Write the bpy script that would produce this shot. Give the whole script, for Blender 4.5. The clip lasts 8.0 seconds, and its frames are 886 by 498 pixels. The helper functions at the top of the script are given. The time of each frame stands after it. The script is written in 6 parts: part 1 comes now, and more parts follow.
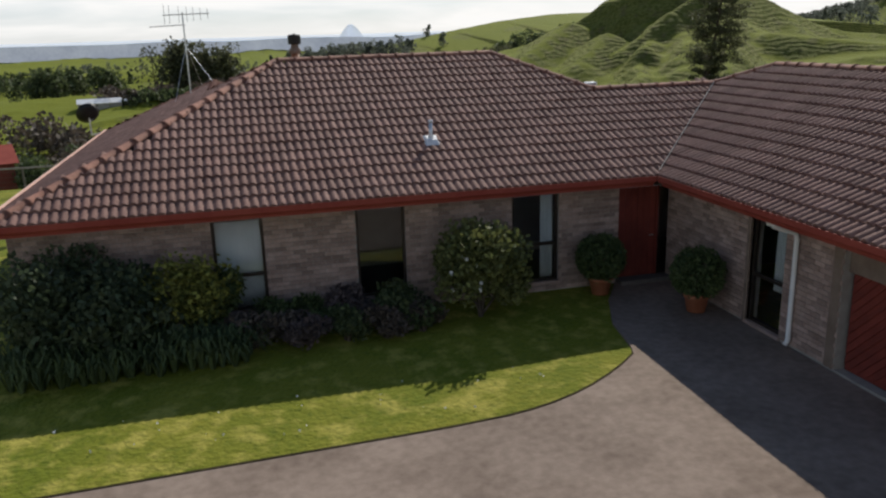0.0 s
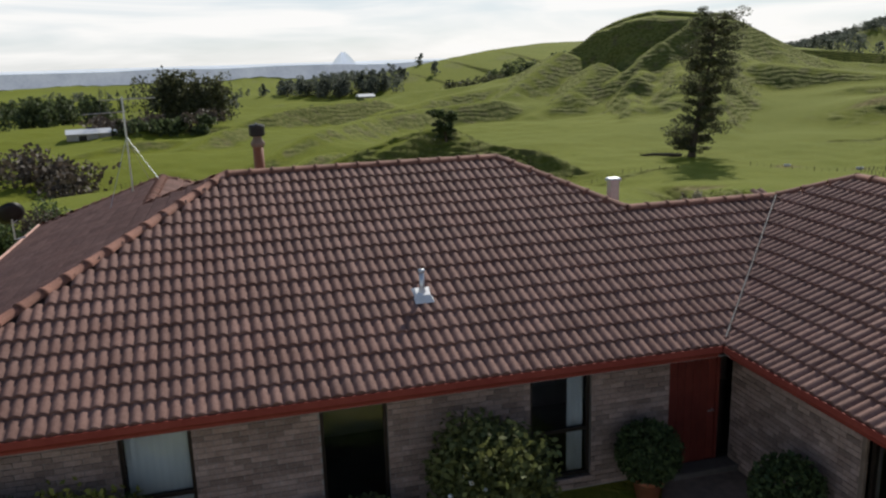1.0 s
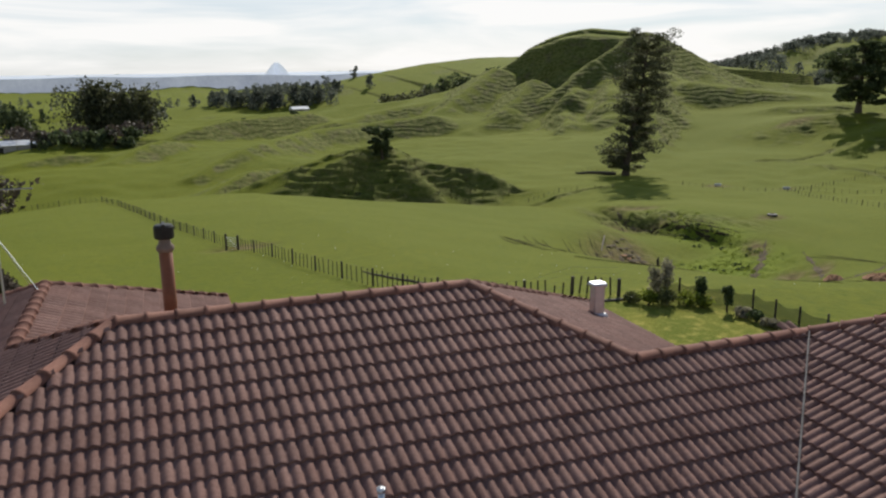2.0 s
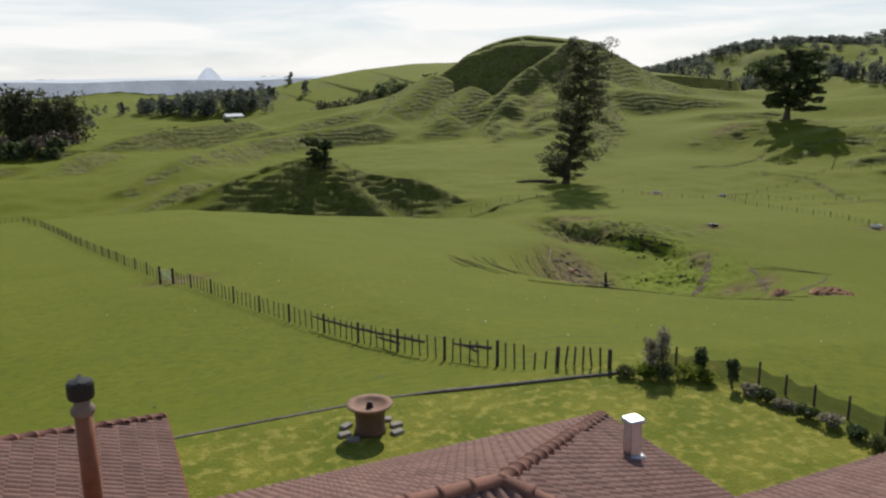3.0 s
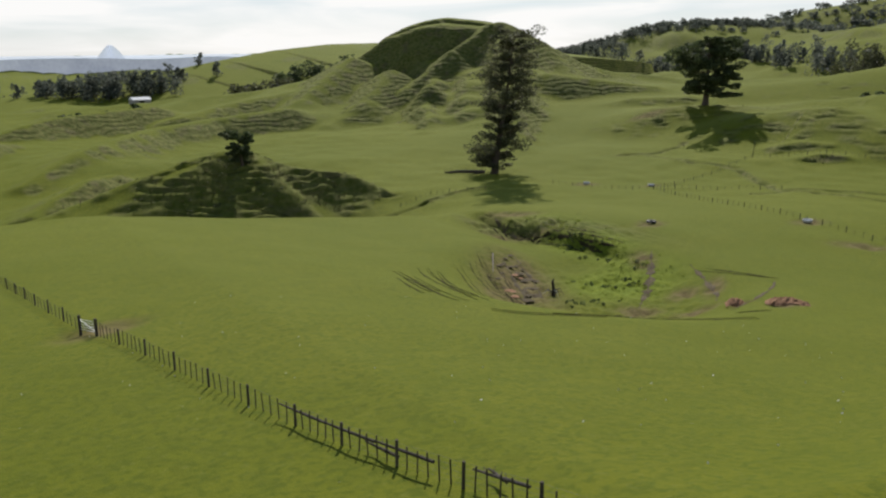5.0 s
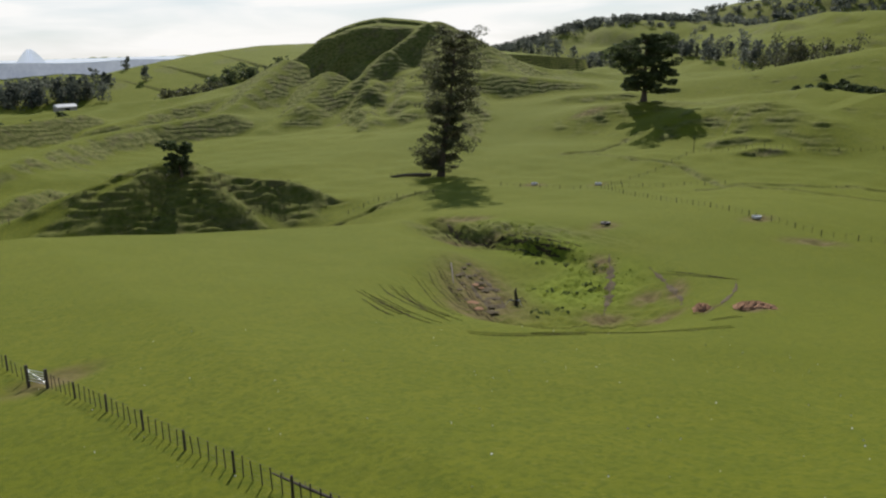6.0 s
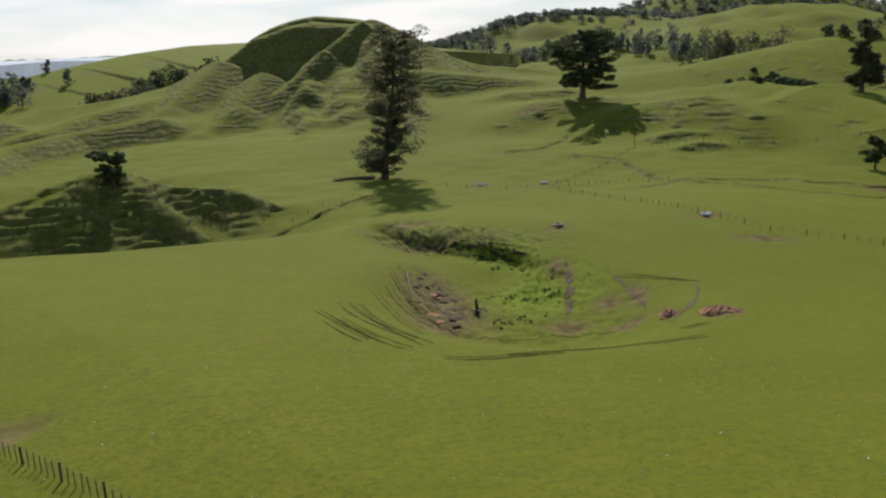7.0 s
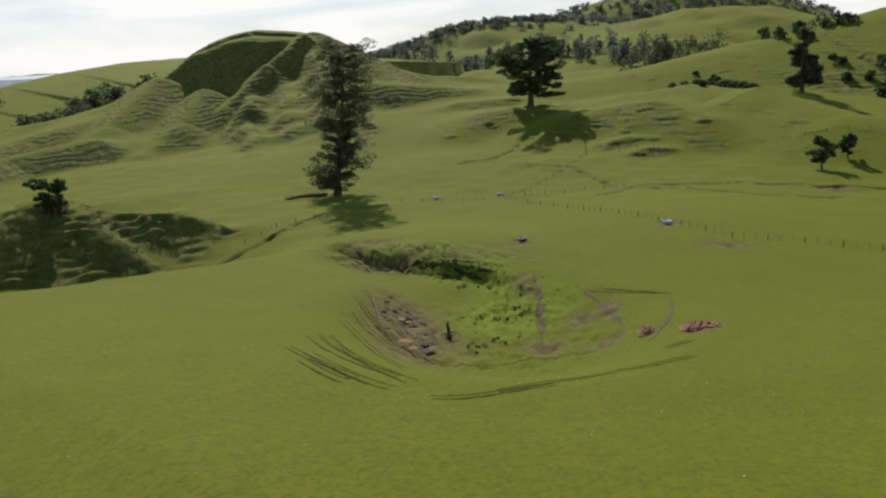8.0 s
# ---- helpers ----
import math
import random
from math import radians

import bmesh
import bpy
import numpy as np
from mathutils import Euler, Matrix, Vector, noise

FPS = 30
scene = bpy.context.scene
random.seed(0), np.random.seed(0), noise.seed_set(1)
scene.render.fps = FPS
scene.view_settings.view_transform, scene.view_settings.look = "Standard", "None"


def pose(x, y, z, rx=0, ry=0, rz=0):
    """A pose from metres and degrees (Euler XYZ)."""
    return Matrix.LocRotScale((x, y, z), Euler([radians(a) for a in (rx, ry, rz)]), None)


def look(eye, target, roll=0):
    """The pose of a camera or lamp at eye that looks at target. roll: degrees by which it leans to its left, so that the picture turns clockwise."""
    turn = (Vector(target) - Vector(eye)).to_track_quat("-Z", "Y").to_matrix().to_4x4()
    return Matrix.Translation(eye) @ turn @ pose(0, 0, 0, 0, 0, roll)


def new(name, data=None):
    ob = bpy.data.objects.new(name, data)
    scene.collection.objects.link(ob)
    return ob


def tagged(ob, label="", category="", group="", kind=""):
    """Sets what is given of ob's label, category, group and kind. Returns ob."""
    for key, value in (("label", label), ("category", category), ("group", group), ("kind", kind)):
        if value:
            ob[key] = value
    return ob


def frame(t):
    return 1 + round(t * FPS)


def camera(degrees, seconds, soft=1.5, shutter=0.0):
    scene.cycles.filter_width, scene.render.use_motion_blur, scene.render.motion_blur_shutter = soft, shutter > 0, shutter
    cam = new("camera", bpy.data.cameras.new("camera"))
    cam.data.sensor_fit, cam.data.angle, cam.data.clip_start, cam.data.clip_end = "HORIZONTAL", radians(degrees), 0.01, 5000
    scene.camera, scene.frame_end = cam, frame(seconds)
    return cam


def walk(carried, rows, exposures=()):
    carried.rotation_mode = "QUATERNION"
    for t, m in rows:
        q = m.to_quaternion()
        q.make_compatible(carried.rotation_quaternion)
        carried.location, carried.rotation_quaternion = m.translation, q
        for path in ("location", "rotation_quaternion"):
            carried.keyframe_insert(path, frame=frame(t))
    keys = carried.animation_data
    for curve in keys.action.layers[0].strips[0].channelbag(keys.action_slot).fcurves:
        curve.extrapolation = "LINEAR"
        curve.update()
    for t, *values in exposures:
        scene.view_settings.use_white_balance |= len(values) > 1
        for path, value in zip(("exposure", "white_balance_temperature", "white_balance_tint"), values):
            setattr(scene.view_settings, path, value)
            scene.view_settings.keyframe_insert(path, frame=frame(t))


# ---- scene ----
cam = camera(58.5, 8.0, soft=2.3)
PATH = [
    (0, (-8.165, -14.292, 5.368), (-5.817, -4.942, 2.709), -1.72),
    (0.5, (-7.534, -12.093, 6.076), (-5.181, -2.696, 3.593), -2.09),
    (1, (-7.028, -9.927, 6.781), (-4.561, -0.526, 4.431), -1.72),
    (1.5, (-6.673, -8.126, 7.449), (-3.895, 1.195, 5.126), -1.29),
    (2, (-6.357, -6.207, 8.168), (-3.095, 2.981, 5.944), -0.77),
    (2.2, (-6.208, -5.410, 8.520), (-2.785, 3.731, 6.348), -1.0),
    (3.3, (-5.806, -1.109, 9.871), (-1.688, 7.733, 7.668), -0.65),
    (3.5, (-5.634, -0.208, 10.121), (-1.456, 8.603, 7.903), -0.65),
    (4, (-5.583, 1.956, 10.969), (-1.226, 10.659, 8.673), -0.45),
    (4.5, (-5.781, 3.913, 11.851), (-1.185, 12.468, 9.464), -0.33),
    (6, (-6.478, 10.930, 13.957), (-0.961, 18.890, 11.469), -1.49),
    (6.5, (-6.707, 13.446, 14.513), (-0.878, 21.174, 12.003), -1.84),
    (7, (-6.276, 15.918, 15.217), (-0.148, 23.395, 12.659), -2.31),
    (7.5, (-5.991, 18.330, 15.860), (0.416, 25.565, 13.291), -2.86),
    (8, (-5.798, 20.845, 16.488), (0.840, 27.896, 13.992), -3.69),
]
walk(cam, [(t, look(eye, target, roll)) for t, eye, target, roll in PATH])

# ---- light ----
SUN = Vector((1.84, 2.65, 2.55)).normalized()
world = bpy.data.worlds.new("world")
scene.world = world
world.use_nodes = True
wn = world.node_tree.nodes
wl = world.node_tree.links
bg = wn["Background"]
sky = wn.new("ShaderNodeTexSky")
sky.sky_type, sky.sun_disc = "NISHITA", False
sky.sun_elevation = math.asin(SUN.z)
sky.sun_rotation = math.atan2(SUN.x, SUN.y)
sky.air_density, sky.dust_density, sky.ozone_density = 1.0, 0.15, 2.0
# a veil of thin high cloud in streaks, with paler blue between them
tc = wn.new("ShaderNodeTexCoord")
mp = wn.new("ShaderNodeMapping")
mp.inputs["Scale"].default_value = (1.0, 1.0, 8.0)
cl = wn.new("ShaderNodeTexNoise")
cl.inputs["Scale"].default_value, cl.inputs["Detail"].default_value, cl.inputs["Distortion"].default_value = 3.6, 7.0, 0.6
cover = wn.new("ShaderNodeMapRange")
for key, value in zip(("From Min", "From Max", "To Min", "To Max"), (0.36, 0.62, 0.70, 0.97)):
    cover.inputs[key].default_value = value
veil = wn.new("ShaderNodeMix")
veil.data_type = "RGBA"
veil.inputs["A"].default_value, veil.inputs["B"].default_value = (7.4, 8.0, 8.8, 1), (10.4, 10.3, 10.2, 1)
mx = wn.new("ShaderNodeMix")
mx.data_type = "RGBA"
wl.new(tc.outputs["Generated"], mp.inputs["Vector"])
wl.new(mp.outputs["Vector"], cl.inputs["Vector"])
wl.new(cl.outputs["Fac"], cover.inputs["Value"])
# the veil thins out towards the zenith
sp = wn.new("ShaderNodeSeparateXYZ")
thin = wn.new("ShaderNodeMapRange")
for key, value in zip(("From Min", "From Max", "To Min", "To Max"), (0.12, 0.42, 1.0, 0.0)):
    thin.inputs[key].default_value = value
amount = wn.new("ShaderNodeMath")
amount.operation = "MULTIPLY"
wl.new(tc.outputs["Generated"], sp.inputs["Vector"])
wl.new(sp.outputs["Z"], thin.inputs["Value"])
wl.new(cover.outputs["Result"], amount.inputs[0])
wl.new(thin.outputs["Result"], amount.inputs[1])
wl.new(amount.outputs[0], mx.inputs["Factor"])
streak = wn.new("ShaderNodeMapRange")
streak.inputs["From Min"].default_value, streak.inputs["From Max"].default_value = 0.38, 0.60
wl.new(cl.outputs["Fac"], streak.inputs["Value"])
wl.new(streak.outputs["Result"], veil.inputs["Factor"])
wl.new(sky.outputs["Color"], mx.inputs["A"])
wl.new(veil.outputs["Result"], mx.inputs["B"])
wl.new(mx.outputs["Result"], bg.inputs["Color"])
bg.inputs["Strength"].default_value = 0.094
sun = new("sun", bpy.data.lights.new("sun", "SUN"))
sun.data.energy, sun.data.angle, sun.data.color = 4.3, radians(0.6), (1.0, 0.95, 0.86)
sun.matrix_world = look(SUN * 50, (0, 0, 0))

# ---- materials ----
def surface(name, c1, c2, scale=4.0, rough=0.8, bump=0.2, bscale=None, metal=0.0, spec=0.3, fine=0.35, randomise=0.0, glow=0.0):
    """Two colours mixed by broad and fine noise, with relief; randomise varies the lightness from piece to piece."""
    m = bpy.data.materials.new(name)
    m.use_nodes = True
    n, l = m.node_tree.nodes, m.node_tree.links
    b = n["Principled BSDF"]
    geo = n.new("ShaderNodeNewGeometry")
    n1, n2 = n.new("ShaderNodeTexNoise"), n.new("ShaderNodeTexNoise")
    n1.inputs["Scale"].default_value, n2.inputs["Scale"].default_value = scale, scale * 9
    n1.inputs["Detail"].default_value, n2.inputs["Detail"].default_value = 4, 3
    for t in (n1, n2):
        l.new(geo.outputs["Position"], t.inputs["Vector"])
    mm = n.new("ShaderNodeMix")
    mm.inputs["Factor"].default_value = fine
    l.new(n1.outputs["Fac"], mm.inputs["A"])
    l.new(n2.outputs["Fac"], mm.inputs["B"])
    r = n.new("ShaderNodeMapRange")
    r.inputs["From Min"].default_value, r.inputs["From Max"].default_value = 0.34, 0.66
    l.new(mm.outputs["Result"], r.inputs["Value"])
    c = n.new("ShaderNodeMix")
    c.data_type = "RGBA"
    c.inputs["A"].default_value, c.inputs["B"].default_value = (*c1, 1), (*c2, 1)
    l.new(r.outputs["Result"], c.inputs["Factor"])
    out = c.outputs["Result"]
    if randomise:
        oi, isl = n.new("ShaderNodeObjectInfo"), geo
        add = n.new("ShaderNodeMath")
        add.operation = "ADD"
        l.new(oi.outputs["Random"], add.inputs[0])
        l.new(isl.outputs["Random Per Island"], add.inputs[1])
        fr = n.new("ShaderNodeMath")
        fr.operation = "FRACT"
        l.new(add.outputs[0], fr.inputs[0])
        mr = n.new("ShaderNodeMapRange")
        mr.inputs["To Min"].default_value, mr.inputs["To Max"].default_value = 1 - randomise, 1 + randomise
        l.new(fr.outputs[0], mr.inputs["Value"])
        h = n.new("ShaderNodeHueSaturation")
        l.new(mr.outputs["Result"], h.inputs["Value"])
        l.new(out, h.inputs["Color"])
        out = h.outputs["Color"]
    l.new(out, b.inputs["Base Color"])
    b.inputs["Roughness"].default_value, b.inputs["Metallic"].default_value = rough, metal
    b.inputs["Specular IOR Level"].default_value = spec
    if bump:
        n3 = n.new("ShaderNodeTexNoise")
        n3.inputs["Scale"].default_value, n3.inputs["Detail"].default_value = bscale or scale * 6, 4
        l.new(geo.outputs["Position"], n3.inputs["Vector"])
        bp = n.new("ShaderNodeBump")
        bp.inputs["Strength"].default_value, bp.inputs["Distance"].default_value = bump, 1.0 / (bscale or scale * 6)
        l.new(n3.outputs["Fac"], bp.inputs["Height"])
        l.new(bp.outputs["Normal"], b.inputs["Normal"])
    # glow serves only the far backdrop, where it stands in for haze
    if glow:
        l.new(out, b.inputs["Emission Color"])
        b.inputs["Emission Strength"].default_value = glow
    return m


def foliage(name, c1, c2, scale=1.2, through_light=0.3):
    """Leaves: varied from leaf to leaf, some light passing through."""
    m = surface(name, c1, c2, scale, 0.62, 0.0, spec=0.25, randomise=0.45)
    n, l = m.node_tree.nodes, m.node_tree.links
    tr, mix = n.new("ShaderNodeBsdfTranslucent"), n.new("ShaderNodeMixShader")
    b, o = n["Principled BSDF"], n["Material Output"]
    l.new(b.inputs["Base Color"].links[0].from_socket, tr.inputs["Color"])
    mix.inputs["Fac"].default_value = through_light
    l.new(b.outputs[0], mix.inputs[1])
    l.new(tr.outputs[0], mix.inputs[2])
    l.new(mix.outputs[0], o.inputs["Surface"])
    return m


TILE = surface("concrete_tile", (0.176, 0.090, 0.070), (0.262, 0.153, 0.124), 2.2, 0.82, 0.25, 60, spec=0.25, fine=0.5, randomise=0.13)
CAP = surface("ridge_tile", (0.175, 0.075, 0.052), (0.25, 0.118, 0.082), 2.5, 0.8, 0.25, 50, spec=0.25, randomise=0.15)
DECK = surface("roof_underlay", (0.10, 0.06, 0.05), (0.14, 0.09, 0.07), 3, 0.9, 0.1)
BRICK = surface("clay_brick", (0.27, 0.185, 0.15), (0.42, 0.31, 0.26), 3.0, 0.88, 0.4, 70, spec=0.2, fine=0.5, randomise=0.32)
MORTAR = surface("mortar", (0.30, 0.27, 0.24), (0.38, 0.35, 0.31), 6, 0.95, 0.3, spec=0.1)
RED = surface("red_brown_paint", (0.24, 0.045, 0.032), (0.31, 0.07, 0.048), 1.5, 0.7, 0.05, 30, spec=0.15)
# sunlight on the gutter's edge, put into a pale pink colour
SUN_LIP = surface("sunlit_gutter_lip", (0.62, 0.36, 0.27), (0.74, 0.48, 0.38), 3, 0.5, 0.0)
JAMB = surface("brown_timber", (0.16, 0.115, 0.085), (0.24, 0.18, 0.14), 4, 0.7, 0.1, 40)
REDWOOD = surface("red_stained_timber", (0.14, 0.026, 0.019), (0.21, 0.042, 0.029), 4, 0.6, 0.15, 40, randomise=0.12)
SOFFIT = surface("soffit_board", (0.30, 0.27, 0.24), (0.36, 0.33, 0.30), 2, 0.8, 0.05)
BRONZE = surface("bronze_aluminium", (0.035, 0.026, 0.02), (0.05, 0.038, 0.03), 5, 0.4, 0.0, metal=0.3)
WHITE = surface("white_paint", (0.70, 0.69, 0.66), (0.80, 0.79, 0.77), 3, 0.5, 0.05)
BLIND = surface("white_blind_fabric", (0.66, 0.67, 0.68), (0.78, 0.79, 0.80), 2, 0.85, 0.05)
TIMBER = surface("weathered_timber", (0.10, 0.085, 0.07), (0.19, 0.165, 0.14), 8, 0.9, 0.4, 60, randomise=0.25)
SLEEPER = surface("grey_sleeper", (0.17, 0.145, 0.12), (0.30, 0.265, 0.23), 8, 0.9, 0.4, 60, randomise=0.2)
OLDTIMBER = surface("old_dark_timber", (0.045, 0.036, 0.028), (0.09, 0.075, 0.06), 8, 0.9, 0.4, 60, randomise=0.25)
GALV = surface("galvanised_steel", (0.50, 0.52, 0.54), (0.64, 0.66, 0.68), 9, 0.38, 0.05, metal=0.85, spec=0.5)
LEAD = surface("pale_flashing", (0.62, 0.62, 0.62), (0.76, 0.76, 0.76), 9, 0.55, 0.1, spec=0.4)
VALLEY = surface("valley_metal", (0.22, 0.20, 0.185), (0.34, 0.32, 0.30), 5, 0.5, 0.05, metal=0.2)
FLUE = surface("painted_flue", (0.20, 0.075, 0.036), (0.28, 0.11, 0.055), 4, 0.55, 0.08, 20)
BLACK = surface("black_metal", (0.018, 0.017, 0.016), (0.035, 0.033, 0.03), 6, 0.5, 0.1, metal=0.3)
TERRACOTTA = surface("terracotta", (0.36, 0.115, 0.055), (0.46, 0.18, 0.10), 5, 0.85, 0.2, 50)
STONE = surface("grey_stone", (0.24, 0.21, 0.18), (0.36, 0.33, 0.29), 5, 0.9, 0.5, 40, randomise=0.15)
URN = surface("brown_earthenware", (0.10, 0.058, 0.040), (0.18, 0.105, 0.072), 4, 0.8, 0.3, 40)
CONCRETE = surface("brown_concrete", (0.165, 0.122, 0.094), (0.295, 0.228, 0.182), 0.8, 0.9, 0.35, 60, spec=0.2, fine=0.42)
ASPHALT = surface("dark_path_concrete", (0.10, 0.087, 0.078), (0.16, 0.14, 0.125), 0.8, 0.9, 0.35, 60, spec=0.2)
BARK = surface("bark", (0.055, 0.042, 0.03), (0.11, 0.085, 0.065), 3, 0.95, 0.5, 12)
PINE_LEAF = foliage("pine_needles", (0.062, 0.070, 0.034), (0.125, 0.125, 0.062), 0.3, 0.4)
CAMELLIA_LEAF = foliage("camellia_leaves", (0.050, 0.072, 0.036), (0.105, 0.130, 0.064), 1.2)
DARK_LEAF = foliage("dark_leaves", (0.062, 0.082, 0.034), (0.110, 0.136, 0.056), 0.4, 0.4)
SHRUB_LEAF = foliage("shrub_leaves", (0.055, 0.080, 0.028), (0.105, 0.14, 0.05), 1.5)
OLIVE_LEAF = foliage("olive_leaves", (0.095, 0.11, 0.035), (0.20, 0.21, 0.07), 2.0)
YELLOW_LEAF = foliage("variegated_leaves", (0.075, 0.10, 0.025), (0.36, 0.34, 0.07), 6.0)
FLAX_LEAF = foliage("strap_leaves", (0.058, 0.084, 0.032), (0.112, 0.146, 0.058), 2.0)
BUD = surface("white_flower", (0.75, 0.74, 0.72), (0.85, 0.84, 0.82), 8, 0.7, 0.0)
RUSH = foliage("rough_tussock", (0.080, 0.092, 0.028), (0.150, 0.150, 0.055), 0.2, 0.3)
LUSH = foliage("lush_weeds", (0.15, 0.195, 0.020), (0.24, 0.28, 0.045), 0.6, 0.55)
# leaves of far trees, paled and greyed: the haze is in their colour
HAZE_LEAF = foliage("haze_pale_leaves", (0.105, 0.120, 0.095), (0.16, 0.175, 0.135), 0.05, 0.5)
GREY_LEAF = foliage("grey_pink_leaves", (0.19, 0.18, 0.11), (0.38, 0.34, 0.24), 2.0, 0.4)
HEATH_LEAF = foliage("heath_leaves", (0.10, 0.075, 0.07), (0.17, 0.13, 0.12), 1.5, 0.3)
BROWN_LEAF = foliage("bare_twigs", (0.08, 0.06, 0.045), (0.14, 0.11, 0.085), 0.3, 0.2)
MESH = surface("shade_cloth", (0.035, 0.06, 0.05), (0.06, 0.09, 0.075), 3, 0.9, 0.1)
_n, _l = MESH.node_tree.nodes, MESH.node_tree.links
_t, _m = _n.new("ShaderNodeBsdfTransparent"), _n.new("ShaderNodeMixShader")
_m.inputs["Fac"].default_value = 0.68
_l.new(_n["Principled BSDF"].outputs[0], _m.inputs[1])
_l.new(_t.outputs[0], _m.inputs[2])
_l.new(_m.outputs[0], _n["Material Output"].inputs["Surface"])
WIRE = surface("rusty_wire", (0.10, 0.095, 0.09), (0.16, 0.15, 0.14), 5, 0.8, 0.0)
RUT = surface("slid_earth", (0.075, 0.056, 0.026), (0.135, 0.102, 0.052), 0.9, 0.95, 0.5, 5)
# bare earth, its colour deepened to stand for shadow inside the turf cracks
SHADED_EARTH = surface("shade_dark_earth", (0.030, 0.027, 0.012), (0.062, 0.050, 0.022), 1.2, 0.95, 0.5, 6, spec=0.05)
TROUGH = surface("pale_concrete", (0.50, 0.49, 0.46), (0.62, 0.61, 0.58), 4, 0.9, 0.2)
SHEDROOF = surface("pale_sheet_roof", (0.60, 0.61, 0.62), (0.74, 0.75, 0.76), 0.4, 0.5, 0.0)
SHEDWALL = surface("shed_wall", (0.30, 0.27, 0.24), (0.40, 0.37, 0.34), 0.5, 0.8, 0.0)
CLAY = surface("orange_clay", (0.27, 0.135, 0.066), (0.37, 0.205, 0.115), 1.5, 0.95, 0.5, 8)
GLASS = bpy.data.materials.new("window_glass")
GLASS.use_nodes = True
_g = GLASS.node_tree.nodes["Principled BSDF"]
_g.inputs["Base Color"].default_value = (0.9, 0.95, 0.95, 1)
_g.inputs["Roughness"].default_value, _g.inputs["Transmission Weight"].default_value, _g.inputs["IOR"].default_value = 0.02, 1.0, 1.45
# aerial haze is put into these colours, and a glow lifts them
DISTANCE = surface("painted_haze_plain", (0.30, 0.325, 0.39), (0.42, 0.445, 0.50), 0.012, 1.0, 0.0, spec=0.0, glow=0.60)
PEAK = surface("painted_haze_peak", (0.45, 0.49, 0.56), (0.51, 0.55, 0.62), 0.01, 1.0, 0.0, spec=0.0, glow=0.75)
SEA = surface("painted_haze_sea", (0.60, 0.64, 0.71), (0.68, 0.72, 0.78), 0.002, 1.0, 0.0, spec=0.0, glow=0.75)


# ---- mesh helpers ----
def mesh_of(name, v, f, mat, smooth=False):
    me = bpy.data.meshes.new(name)
    me.from_pydata(v if isinstance(v, list) else np.asarray(v).tolist(), [], f if isinstance(f, list) else np.asarray(f).tolist())
    for m in mat if isinstance(mat, (list, tuple)) else (mat,):
        me.materials.append(m)
    if smooth:
        me.polygons.foreach_set("use_smooth", [True] * len(me.polygons))
    me.update()
    return me


def empty(name, x, y, z, turn=0.0):
    ob = new(name)
    ob.matrix_basis = pose(x, y, z, 0, 0, turn)
    return ob


def part(name, data, parent=None, label="", m=None):
    """Links a mesh as one object, under a thing or a part; m is its pose under the parent."""
    ob = new(name, data)
    if parent is not None:
        ob.parent = parent
    if m is not None:
        ob.matrix_basis = m
    return tagged(ob, label)


